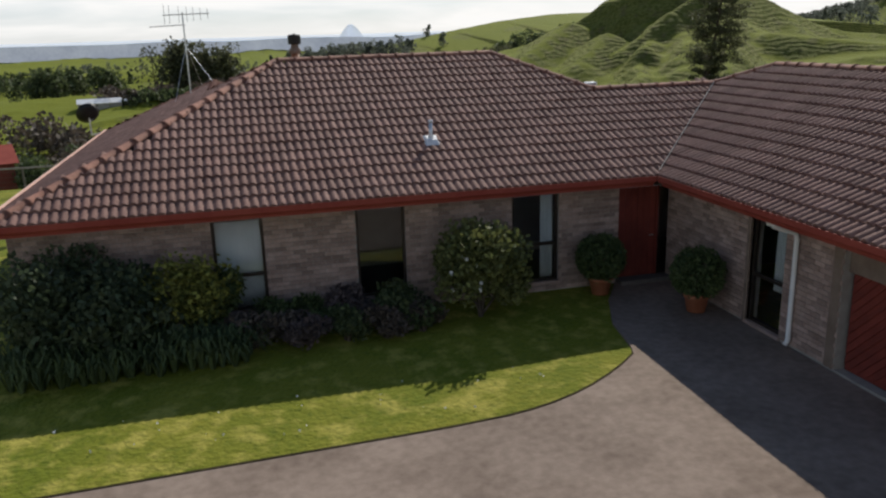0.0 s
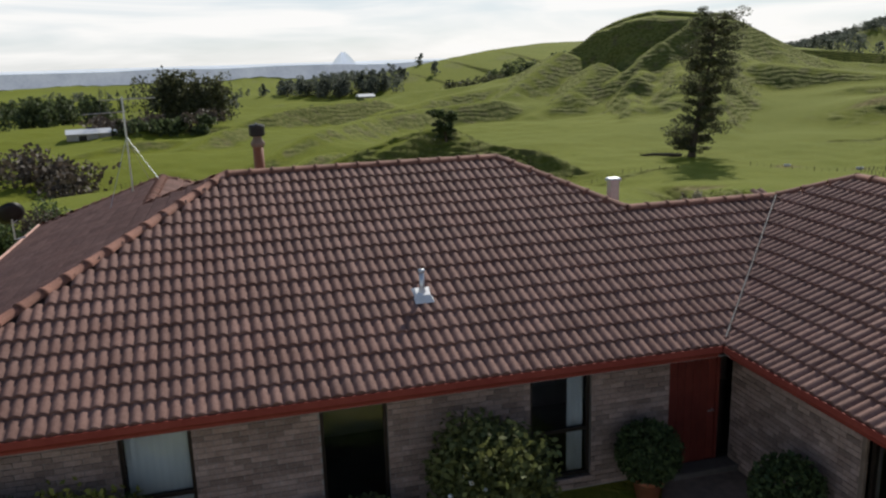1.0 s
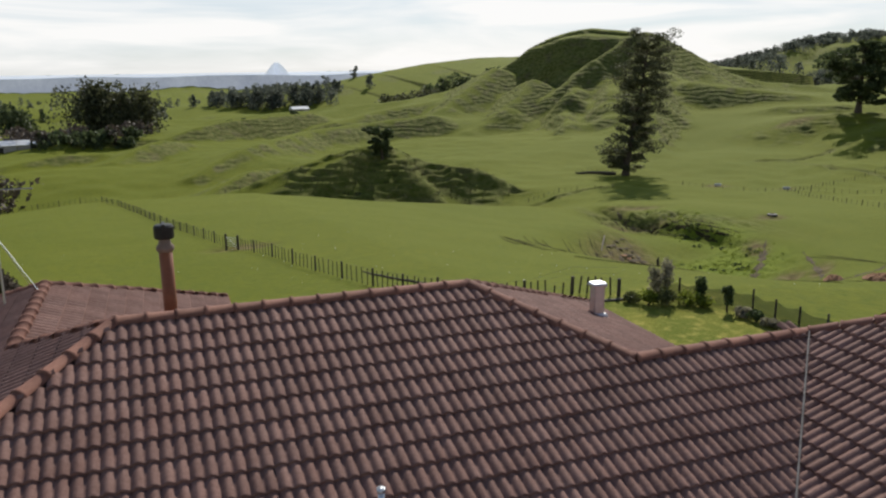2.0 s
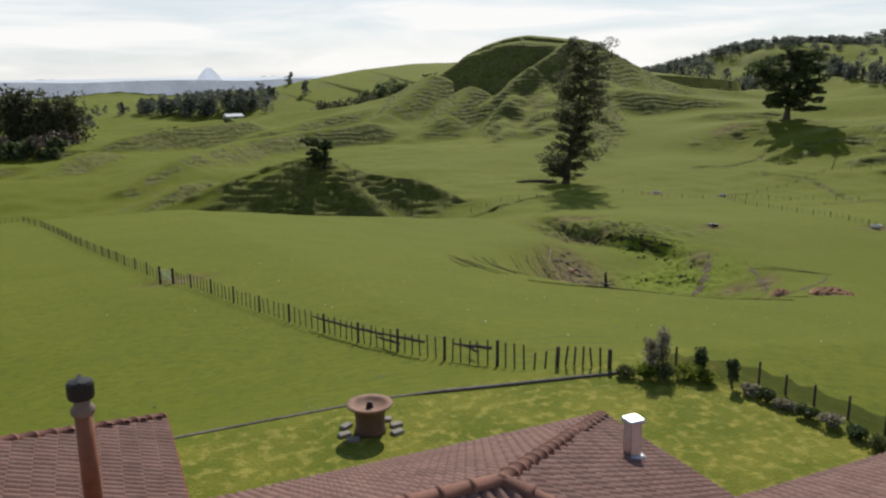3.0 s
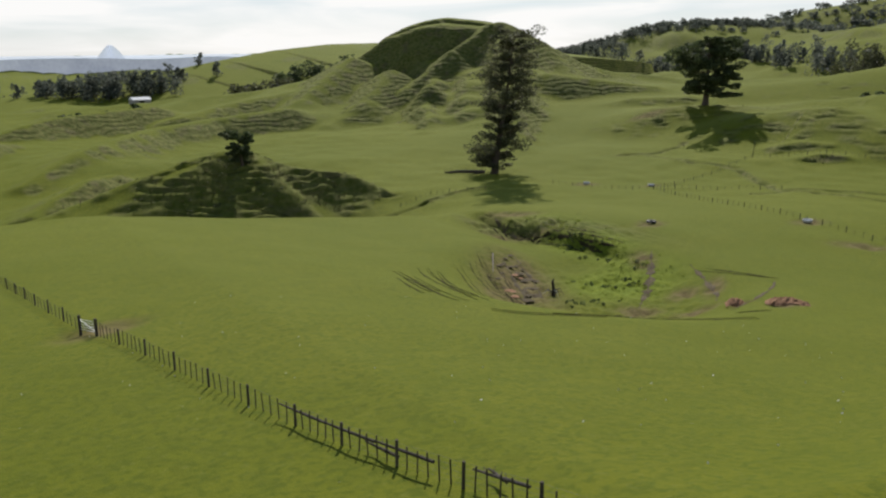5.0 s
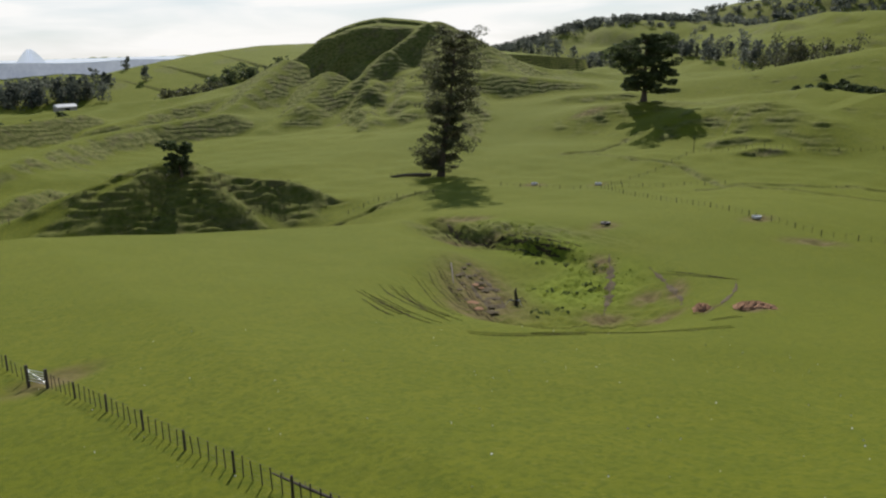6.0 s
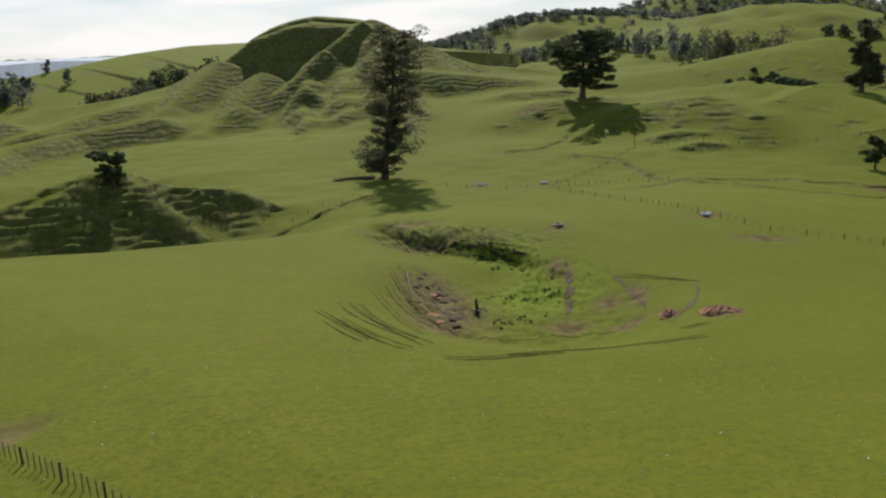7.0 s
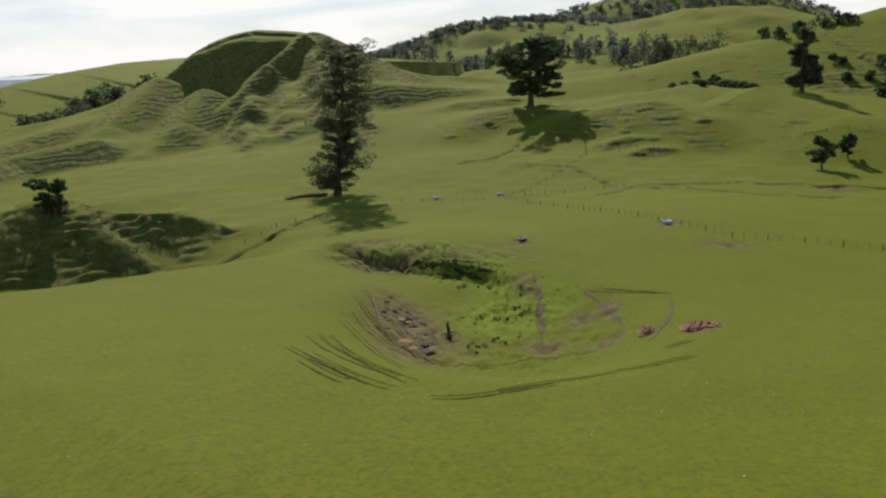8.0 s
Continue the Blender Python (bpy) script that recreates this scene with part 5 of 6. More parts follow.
for i in range(len(pts) * 6 - 5):
    a, b = pts[i // 6], pts[min(i // 6 + 1, len(pts) - 1)]
    t = (i % 6) / 6
    x, y = a[0] + (b[0] - a[0]) * t, a[1] + (b[1] - a[1]) * t
    z = at_ground(x, y)
    sag = 0.09 * math.sin(math.pi * t) * (0.6 + 0.4 * math.sin(i))
    for o in (0.0, 0.012):
        cl.v += [(x - 12 - o, y - 13 - o, z), (x - 12 + 0.04 * math.sin(i * 1.3) - o, y - 13 - o, z + 0.56 - sag)]
cl.f = [(4 * i + a, 4 * i + 4 + a, 4 * i + 5 + a, 4 * i + 1 + a) for i in range(len(cl.v) // 4 - 1) for a in (0, 2)]
part("cloth", cl.mesh("cloth", MESH, True), sfence, "sagging dark shade cloth")


# ---- side yard: netting fence with a pale top rail, red shed ----
nf = tagged(empty("netting_fence", -18, 17.4, 0), "wire-netting fence with a pale timber top rail", "fence")
for i in range(8):
    x = -22.5 + i * 1.3
    z = at_ground(x, 17.4)
    part("post", Shape().tube([(x + 18, 0, z - 0.2), (x + 18, 0, z + 0.98)], 0.035, 8).mesh("post", TIMBER), nf)
part("top_rail", Shape().box(-4.7, -0.03, 0.93, 4.8, 0.03, 1.0, 0.01).mesh("top_rail", SLEEPER), nf, "pale weathered top rail")
for k in range(5):
    part("wire", Shape().tube([(-4.6, 0, 0.12 + 0.18 * k), (4.7, 0, 0.12 + 0.18 * k)], 0.005, 4).mesh("wire", WIRE), nf)
rs = tagged(empty("red_shed", -24.4, 44.5, at_ground(-24.4, 44.5) - 0.4, 20), "small red-painted garden shed beyond the fence", "shed")
part("wall", Shape().box(-3.4, -2.2, 0, 1.0, 2.2, 4.0).mesh("wall", REDWOOD), rs)
part("roof", Shape().add([(-3.7, -2.5, 4.0), (1.3, -2.5, 4.0), (1.3, 0, 5.0), (-3.7, 0, 5.0), (-3.7, 2.5, 4.0), (1.3, 2.5, 4.0)], [(0, 1, 2, 3), (3, 2, 5, 4), (0, 3, 4), (1, 5, 2)]).mesh("roof", RED), rs, "red sheet-metal roof")
for i, (x, y, r, h, m) in enumerate(((-21.5, 43, 1.7, 3.6, SHRUB_LEAF), (-23.5, 48, 2.0, 4.2, CAMELLIA_LEAF), (-19.8, 46, 1.8, 3.8, BROWN_LEAF), (-18.4, 42, 1.6, 3.0, CAMELLIA_LEAF), (-20.5, 52, 2.2, 4.4, SHRUB_LEAF), (-17.0, 47, 1.5, 3.2, BROWN_LEAF), (-15.8, 44, 1.4, 2.6, BROWN_LEAF))):
    shrub("yard_bush", x, y, r, h, m, 2600, 0.13, "loose bush in the rough yard beyond the fence", 140 + i, lumps=14)


# ---- paddock fences ----
def farm_fence(line, spacing, battens, label, big=0.075, tall=1.15, wires=5, skip=0):
    ox, oy = line[0]
    fence = tagged(empty("farm_fence", ox, oy, at_ground(ox, oy)), label, "fence")
    oz = at_ground(ox, oy)
    stations = []
    for (x0, y0), (x1, y1) in zip(line, line[1:]):
        k = max(1, round(math.hypot(x1 - x0, y1 - y0) / spacing))
        stations += [(x0 + (x1 - x0) * i / k, y0 + (y1 - y0) * i / k) for i in range(k)]
    stations.append(line[-1])
    tops = []
    for i, (x, y) in enumerate(stations):
        z = at_ground(x, y)
        tops.append(Vector((x - ox, y - oy, z - oz)))
        h = tall * random.uniform(0.94, 1.08) * (0.62 if 17 < y < 20 and x > 7 else 1)
        lean = Vector((random.uniform(-0.04, 0.04), random.uniform(-0.04, 0.04), 0))
        part("post", Shape().tube([tops[-1] - Vector((0, 0, 0.3)), tops[-1] + lean + Vector((0, 0, h))], [big, big * 0.92], 8).mesh("post", OLDTIMBER), fence)
        if i and battens:
            (xa, ya) = stations[i - 1]
            for j in range(1, battens + 1):
                t = j / (battens + 1)
                bx, by = xa + (x - xa) * t, ya + (y - ya) * t
                bz = at_ground(bx, by)
                ln = Vector((random.uniform(-0.06, 0.06), random.uniform(-0.06, 0.06), 0))
                b0 = Vector((bx - ox, by - oy, bz - oz + 0.02))
                part("batten", Shape().tube([b0, b0 + ln + Vector((0, 0, tall * random.uniform(0.86, 0.97) * (0.62 if 17 < by < 21 and bx > 7 else 1)))], 0.034, 4).mesh("batten", OLDTIMBER), fence)
    for k in range(wires):
        zz = tall * (0.16 + 0.78 * k / max(1, wires - 1))
        part("wire", Shape().tube([p + Vector((0, 0, zz)) for p in tops], 0.004, 4).mesh("wire", WIRE), fence)
    return fence


MAIN = [(8.9, 17.75), (7.55, 18.8), (8.3, 24.4), (7.7, 28.3), (5.4, 40), (2.6, 54), (-0.3, 67.6)]
farm_fence(MAIN, 4.6, 5, "post and batten wire farm fence across the pasture")
farm_fence([(-1.2, 69.9), (-3.6, 83.4), (-5.5, 96), (-7.9, 109.3), (-11.2, 130.6), (-14.5, 151), (-18, 162), (-30, 166), (-62, 171)], 4.6, 3, "post and batten wire farm fence across the pasture")
for line in ([(-18, 226), (3, 236), (14, 222)], [(143, 195), (160, 170), (190, 150)], [(160, 170), (223, 187), (240, 200)], [(160, 170), (150, 140), (141, 109), (136, 90), (145, 66), (160, 40)], [(95, 203), (106, 205), (121, 199)], [(223, 187), (250, 150), (270, 110)]):
    farm_fence(line, 6.0, 2, "distant post and wire farm fence", 0.09, 1.2, 3)
gate = tagged(empty("farm_gate", -0.3, 67.6, at_ground(-0.3, 67.6)), "weathered open-barred farm gate between heavy posts", "gate")
gx, gy = -0.9, 2.3
gz = at_ground(-1.2, 69.9) - at_ground(-0.3, 67.6)
for x, y, z in ((0, 0, 0), (gx, gy, gz)):
    part("gate_post", Shape().tube([(x, y, z - 0.3), (x, y, z + 1.35)], 0.12, 10).mesh("gate_post", OLDTIMBER), gate)
for k in range(5):
    part("rail", Shape().tube([(0, 0, 0.25 + 0.2 * k), (gx, gy, gz + 0.25 + 0.2 * k)], 0.028, 6).mesh("rail", GALV), gate, "grey gate rail")
part("brace", Shape().tube([(0, 0, 0.25), (gx, gy, gz + 1.05)], 0.022, 6).mesh("brace", GALV), gate)
# old rails and branches lodged along the fence
for i, (x, y, ln, a) in enumerate(((7.3, 30.0, 4.2, 100), (6.6, 33.8, 4.6, 101), (5.9, 37.6, 4.2, 101), (6.9, 32.2, 2.6, 96), (8.3, 25.2, 3.0, 97), (8.5, 26.8, 1.6, 80))):
    sh = Shape().tube([(0, 0, 0), (ln * 0.35, 0.05, 0.04), (ln * 0.7, -0.04, -0.02), (ln, 0.03, 0.05)], [0.07, 0.075, 0.06, 0.04], 8)
    for j in range(4):
        sh.tube([(ln * (0.2 + 0.2 * j), 0, 0.02), (ln * (0.27 + 0.2 * j), 0.18 * (-1) ** j, 0.16)], [0.025, 0.01], 5)
    ob = new("old_rail", sh.mesh("old_rail", OLDTIMBER))
    zz = at_ground(x, y)
    z1 = at_ground(x + ln * math.cos(radians(a)), y + ln * math.sin(radians(a)))
    ob.matrix_basis = pose(x + 0.12, y, zz + 0.72 - 0.3 * (i in (3, 5)), 0, -math.degrees(math.atan2(z1 - zz, ln)), a)
    tagged(ob, "dark weathered branch lodged on the fence wires", "branch", "branches on the fence")


# ---- trees ----
def limb_tree(name, x, y, h, seed, mat, label, crown, limbs, leaf_n, leaf_s, trunk_r, lean=(0, 0), flat_=0.5, category="tree", spray=1.0, ragged=0.0):
    """A tapered trunk with limbs; crown gives for a height share (0 to 1) the reach of a limb there, or none."""
    rng = np.random.default_rng(seed)
    ob = tagged(empty(name, x, y, at_ground(x, y) - 0.2), label, category)
    tr = Shape()
    path = [(lean[0] * t**1.3 + 0.012 * h * math.sin(t * 5 + seed), lean[1] * t**1.3, h * t) for t in np.linspace(0, 0.97, 9)]
    tr.tube(path, [trunk_r * (1.25 - 1.18 * t) if t > 0.03 else trunk_r * 1.5 for t in np.linspace(0, 1, 9)], 9)
    cs, rs = [], []
    for i in range(limbs):
        t = (i + rng.uniform(0, 1)) / limbs
        reach = crown(t)
        if reach <= 0.02:
            continue
        a = rng.uniform(0, 6.283) if i % 3 else i * 2.4
        reach = reach * h * rng.uniform(0.55 - ragged, 1.1)
        if rng.uniform() < ragged:
            continue
        k = min(int(t * 8 / 0.97), 7)
        b = np.array(path[k]) + (np.array(path[k + 1]) - np.array(path[k])) * (t * 8 / 0.97 - k)
        tip = b + np.array([math.cos(a) * reach, math.sin(a) * reach, reach * rng.uniform(0.05, 0.4)])
        midp = (b + tip) / 2 - np.array([0, 0, reach * 0.06])
        tr.tube([b, midp, tip], [trunk_r * 0.30 * (1 - 0.6 * t), trunk_r * 0.17, trunk_r * 0.05], 5)
        for s in (0.45, 0.7, 0.92, 1.05):
            cs.append(b + (tip - b) * s + rng.normal(0, 0.07 * reach + 0.1, 3))
            rs.append((reach * rng.uniform(0.16, 0.30) + 0.012 * h) * spray)
    part("trunk", tr.mesh("trunk", BARK), ob, "dark bark trunk and limbs")
    v, f = leaves(rng, cs, rs, leaf_n, leaf_s, flat_)
    part("crown", mesh_of("crown", v, f, mat), ob, "crown of small dark leaves")
    return ob


def pine_crown(t):
    if t < 0.03:
        return 0.0
    if t < 0.14:
        return 0.17
    if t < 0.32:
        return 0.20 + 0.03 * math.sin(t * 40)
    if t < 0.40:
        return 0.13
    return 0.20 + 0.035 * math.sin(t * 37) if t < 0.88 else 0.17


limb_tree("pine_tree", 143, 226, 46, 5, PINE_LEAF, "tall old pine with ragged open branches and bare trunk", pine_crown, 185, 36000, 0.34, 0.95, (4.4, -4.1), 0.5, spray=0.85, ragged=0.2)
log = Shape().tube([(0, 0, 0.9), (-4, 1.6, 1.3), (-9, 3.4, 1.5), (-13, 4.6, 1.2)], [0.75, 0.65, 0.5, 0.3], 9)
for i in range(22):
    t = i / 21
    p = Vector((-13 * t, 4.6 * t, 1.3))
    log.tube([p, p + Vector((random.uniform(-0.8, 0.8), random.uniform(-0.5, 0.5), random.uniform(0.8, 1.8)))], [0.10, 0.03], 5)
ob = new("fallen_log", log.mesh("fallen_log", OLDTIMBER))
ob.matrix_basis = pose(140.5, 229, at_ground(136, 231) - 0.4)
tagged(ob, "dark fallen tree trunk with broken branches", "log")


def round_crown(t):
    return 0.0 if t < 0.22 else 0.36 * math.sin(math.pi * min(1, (t - 0.15) / 0.9)) ** 0.6


limb_tree("macrocarpa_tree", 269, 250, 27.5, 6, DARK_LEAF, "broad dark cypress tree on a terraced bank", lambda t: 0.0 if t < 0.14 else 0.40 if t < 0.42 else 0.54 + 0.08 * math.sin(t * 30) if t < 0.85 else 0.30, 96, 40000, 0.55, 1.1, (0, 0), 0.36, spray=0.85, ragged=0.12)
limb_tree("mound_tree", 55, 219, 8.5, 8, DARK_LEAF, "windswept dark tree on top of the mound", lambda t: 0.0 if t < 0.12 else 0.44 * (0.6 + 0.5 * t), 30, 5000, 0.5, 0.35, (-0.8, 0), 0.6)
limb_tree("paddock_tree", 237, 112, 9.5, 9, DARK_LEAF, "small rounded tree alone in the paddock", round_crown, 28, 3500, 0.5, 0.3, (0, 0), 0.8)
limb_tree("paddock_tree", 249, 109, 7, 10, DARK_LEAF, "smaller rounded tree in the paddock", round_crown, 22, 2200, 0.5, 0.2, (0, 0), 0.8)
limb_tree("hillside_pine", 309, 148, 24, 12, PINE_LEAF, "dark bushy pine on the hillside", lambda t: 0.0 if t < 0.06 else 0.26 * (1.05 - t) + 0.05, 44, 6000, 1.0, 0.7, (0, 0), 0.6)


def wood(name, spots, mat, label, seed, tall, per=110, size=1.6):
    """Far trees, too many to count: trunks and ragged crowns joined into one."""
    rng = np.random.default_rng(seed)
    vs, fs, k = [], [], 0
    tr = Shape()
    for x, y in spots:
        h = tall * rng.uniform(0.5, 0.95)
        z = float(height(x, y)) - 0.5
        w = h * (rng.uniform(0.22, 0.46) if tall > 14 else rng.uniform(0.55, 0.95))
        c = [(x + rng.normal(0, w * 0.35), y + rng.normal(0, w * 0.35), z + h * t) for t in np.linspace(0.18, 0.95, 9)]
        r = [w * (1.15 - 0.75 * t) * rng.uniform(0.8, 1.2) for t in np.linspace(0.1, 1, 9)]
        v, f = leaves(rng, c, r, per, size, 0.8, 1.5)
        vs.append(v)
        fs.append(f + k)
        k += len(v)
        tr.tube([(x, y, z - 1), (x, y, z + h * 0.9)], [h * 0.02, h * 0.006], 5)
    ob = tagged(empty(name, *spots[0], float(height(*spots[0]))), label, "trees", kind="stuff")
    m = ob.matrix_basis.inverted()
    part("crowns", mesh_of("crowns", np.concatenate(vs), np.concatenate(fs), mat), ob, "", m)
    part("trunks", tr.mesh("trunks", BARK), ob, "", m)
    return ob


def row(x0, y0, x1, y1, count, spread, seed):
    r = np.random.default_rng(seed)
    return [(x0 + (x1 - x0) * t + r.normal(0, spread), y0 + (y1 - y0) * t + r.normal(0, spread)) for t in r.uniform(0, 1, count)]


WOODS = [
    (row(-118, 486, -82, 500, 26, 8, 31), DARK_LEAF, "dark block of shelter trees above the shed", 19),
    (row(-60, 396, -20, 398, 16, 5, 32), DARK_LEAF, "scrubby dark bushes on a valley bank", 6),
    (row(20, 470, 70, 500, 8, 8, 33), DARK_LEAF, "scattered dark bushes on a valley bank", 6),
    (row(-40, 700, 140, 760, 34, 30, 35), HAZE_LEAF, "hedges and shelter trees in the valley", 15),
    (row(-200, 980, 260, 1050, 90, 60, 36), HAZE_LEAF, "hedges and shelter trees across the plain", 17),
    (row(316, 178, 352, 218, 40, 6, 37), DARK_LEAF, "low scrub on a steep bank", 3),
    (row(365, 130, 400, 175, 18, 12, 38), DARK_LEAF, "scrub and bush in a steep gully", 4),
    (row(-44, 476, -14, 470, 44, 6, 1), PINE_LEAF, "dark block of pine plantation in the valley", 30),
    (row(-200, 700, -120, 740, 40, 22, 2), DARK_LEAF, "dark shelter trees round a farm", 17),
    (row(66, 716, 132, 690, 34, 8, 3), HAZE_LEAF, "grove of mixed trees in the middle distance", 22),
    (row(150, 570, 185, 550, 12, 4, 4), PINE_LEAF, "short row of shelter pines on a slope", 13),
    (row(215, 640, 270, 640, 14, 5, 5), DARK_LEAF, "short row of shelter trees on a slope", 12),
    (row(600, 690, 700, 600, 44, 14, 6), HAZE_LEAF, "belt of pines behind the terraced hill", 20),
    (row(700, 600, 640, 420, 44, 12, 7), HAZE_LEAF, "belt of pines in the valley to the east", 22),
    (row(560, 380, 600, 330, 16, 10, 8), PINE_LEAF, "clump of tall pines on a hillside", 32),
    (row(405, 150, 440, 190, 10, 12, 9), DARK_LEAF, "scrubby bush in a gully", 6),
    (row(640, 900, 960, 780, 260, 24, 10), HAZE_LEAF, "wooded far hilltop", 11),
    (row(960, 780, 1300, 600, 300, 36, 11), HAZE_LEAF, "wooded far hillside", 11),
    (row(1200, 900, 1700, 700, 460, 100, 12), HAZE_LEAF, "wooded far hillside", 12),
    (row(-500, 1100, 300, 1300, 90, 120, 13), HAZE_LEAF, "scattered shelter trees across far farmland", 20),
    (row(-600, 1700, 900, 1900, 110, 200, 14), HAZE_LEAF, "scattered shelter trees across far farmland", 24),
    (row(300, 1200, 900, 1300, 50, 80, 15), HAZE_LEAF, "trees along a distant ridge", 20),
    (row(-90, 300, -60, 260, 16, 9, 16), BROWN_LEAF, "bare grey-brown winter trees in a gully", 11),
    (row(-75, 420, -25, 415, 14, 9, 17), BROWN_LEAF, "bare grey-brown winter trees by the shed", 10),
]
for i, (spots, mat, label, tall) in enumerate(WOODS):
    wood("distant_trees", spots, mat, label, 200 + i, tall, 260 if tall > 14 else 170 if len(spots) < 300 else 60, 1.25 if tall > 14 else 1.3 if len(spots) < 300 else 2.4)


# ---- tussock and weeds ----
def rough_spots(rng, n):
    x, y = rng.uniform(20, 380, n * 6), rng.uniform(120, 500, n * 6)
    near = rng.uniform(size=n * 6) < 0.12
    x[near], y[near] = rng.normal(50, 19, near.sum()), rng.normal(214, 13, near.sum())
    c = cover_of(x, y)[:, 0]
    k = np.flatnonzero(rng.uniform(size=n * 6) < c * 1.2 - 0.35)[:n]
    return x[k], y[k], rng.uniform(0.25, 0.7, len(k))


def lush_spots(rng, n):
    x, y = rng.uniform(66, 112, n * 5), rng.uniform(84, 165, n * 5)
    c = cover_of(x, y)
    k = np.flatnonzero(rng.uniform(size=n * 5) < c[:, 3] + 0.5 * c[:, 0] - 0.4)[:n]
    return x[k], y[k], rng.uniform(0.25, 0.6, len(k))


rng_ = np.random.default_rng(5)
x_, y_, s_ = rough_spots(rng_, 4200)
v_, f_ = leaves(rng_, np.stack([x_, y_, height(x_, y_) + 0.2 * s_], -1), s_, len(x_) * 20, 0.15, 0.7, 1.7)
tagged(new("tussock", mesh_of("tussock", v_, f_, RUSH)), "rough tussock and low scrub on steep banks", "tussock", kind="stuff")
knots = np.array([(79, 106.5), (80.5, 102), (85.5, 100.5), (66, 92), (93, 118), (90.5, 104), (94, 123.5), (92, 112), (94.5, 128), (72, 92)])
k_ = 64
pick = rng_.integers(0, len(knots), k_)
x_, y_ = knots[pick, 0] + rng_.normal(0, 1.2, k_), knots[pick, 1] + rng_.normal(0, 1.5, k_)
s_ = rng_.uniform(0.2, 0.5, k_)
v_, f_ = leaves(rng_, np.stack([x_, y_, height(x_, y_) + 0.15], -1), s_, k_ * 40, 0.14, 0.7, 1.9)
tagged(new("rushes", mesh_of("rushes", v_, f_, SHRUB_LEAF)), "dark rush clumps on the floor of the wet hollow", "rushes", kind="stuff")
x_, y_, s_ = lush_spots(rng_, 750)
v_, f_ = leaves(rng_, np.stack([x_, y_, height(x_, y_) + 0.1], -1), s_, len(x_) * 16, 0.12, 0.35, 1.8)
tagged(new("gully_weeds", mesh_of("gully_weeds", v_, f_, LUSH)), "lush green weeds in the wet hollow", "weeds", kind="stuff")


def daisies(n, x0, x1, y0, y1, size, seed, keep, label):
    """Small white flowers scattered in the grass, each a bent quad."""
    rng = np.random.default_rng(seed)
    x, y = rng.uniform(x0, x1, n), rng.uniform(y0, y1, n)
    k = keep(x, y)
    x, y = x[k], y[k]
    v, f = leaves(rng, np.stack([x, y, height(x, y) + 0.05], -1), np.full(len(x), 0.02), len(x), size, 0.3, 1.0)
    return tagged(new("daisies", mesh_of("daisies", v, f, BUD)), label, "flowers", kind="stuff")


daisies(70, -11.5, -2.3, -4.1, -2.7, 0.035, 91, lambda x, y: y > -3.9 + 0.5 * np.maximum(x + 4.5, 0), "white daisies dotted over the front lawn")
daisies(260, -30, 60, 22, 75, 0.085, 92, lambda x, y: x > -30, "pale flowers and stones dotted over the pasture")


# ---- small things in the paddocks ----
def trough(x, y, a):
    ob = tagged(empty("water_trough", x, y, at_ground(x, y), a), "round pale concrete stock water trough", "trough")
    part("basin", Shape().lathe([(0, 0.05), (0.95, 0.0), (1.0, 0.55), (0.93, 0.55), (0.88, 0.18), (0.0, 0.16)], 22).mesh("basin", TROUGH, True), ob)
    part("water", Shape().lathe([(0.0, 0.42), (0.90, 0.42)], 22).mesh("water", GLASS), ob, "still water")
    return ob


for x, y in ((139.6, 106.2), (152, 190), (167, 178)):
    trough(x, y, 0)
hole = tagged(empty("tyre_trough", 111.1, 121.9, at_ground(111.1, 121.9)), "dark rubber tyre trough in a muddy patch", "trough")
part("tyre", Shape().lathe([(0.55, 0.0), (0.95, 0.05), (1.05, 0.25), (0.95, 0.45), (0.62, 0.48), (0.55, 0.3)], 22).mesh("tyre", BLACK, True), hole)
part("water", Shape().lathe([(0.0, 0.34), (0.58, 0.34)], 22).mesh("water", GLASS), hole, "still water")
stump = tagged(empty("dead_stump", 67.8, 98.9, at_ground(67.8, 98.9)), "dead grey tree stump and bleached wood in the hollow", "stump")
part("trunk", Shape().tube([(0, 0, -0.3), (0.05, 0, 0.8), (-0.1, 0.1, 2.2), (0.1, 0.05, 2.7)], [0.4, 0.28, 0.2, 0.06], 9).mesh("trunk", OLDTIMBER), stump)
for i in range(7):
    a = i * 0.9
    part("branch", Shape().tube([(0.2 * math.cos(a), 0.2 * math.sin(a), 0.3 + 0.1 * i), (1.0 * math.cos(a), 1.0 * math.sin(a), 0.5 + 0.12 * i), (1.7 * math.cos(a), 1.7 * math.sin(a), 0.3)], [0.1, 0.07, 0.02], 6).mesh("branch", TROUGH if i % 2 else OLDTIMBER), stump, "bleached broken branch")


def clay_scar(x, y, w, h, turn, seed):
    rng = np.random.default_rng(seed)
    sh, k, rows_ = Shape(), 18, 5
    for i in range(k + 1):
        u = (i / k - 0.5) * w
        edge = (1 - abs(2 * i / k - 1) ** 2.5)
        for j in range(rows_):
            t = j / (rows_ - 1)
            sh.v.append((u, -0.6 + 1.5 * t + rng.normal(0, 0.08), (h * edge * t**0.6 + rng.normal(0, 0.07)) - 0.12))
    sh.f = [(i * rows_ + j, (i + 1) * rows_ + j, (i + 1) * rows_ + j + 1, i * rows_ + j + 1) for i in range(k) for j in range(rows_ - 1)]
    ob = new("clay_scar", sh.mesh("clay_scar", CLAY))
    ob.matrix_basis = pose(x, y, at_ground(x, y), 0, 0, turn)
    return tagged(ob, "bare orange clay bank torn open in the turf", "clay bank")


clay_scar(77.0, 64.6, 5.2, 0.75, -48, 1)
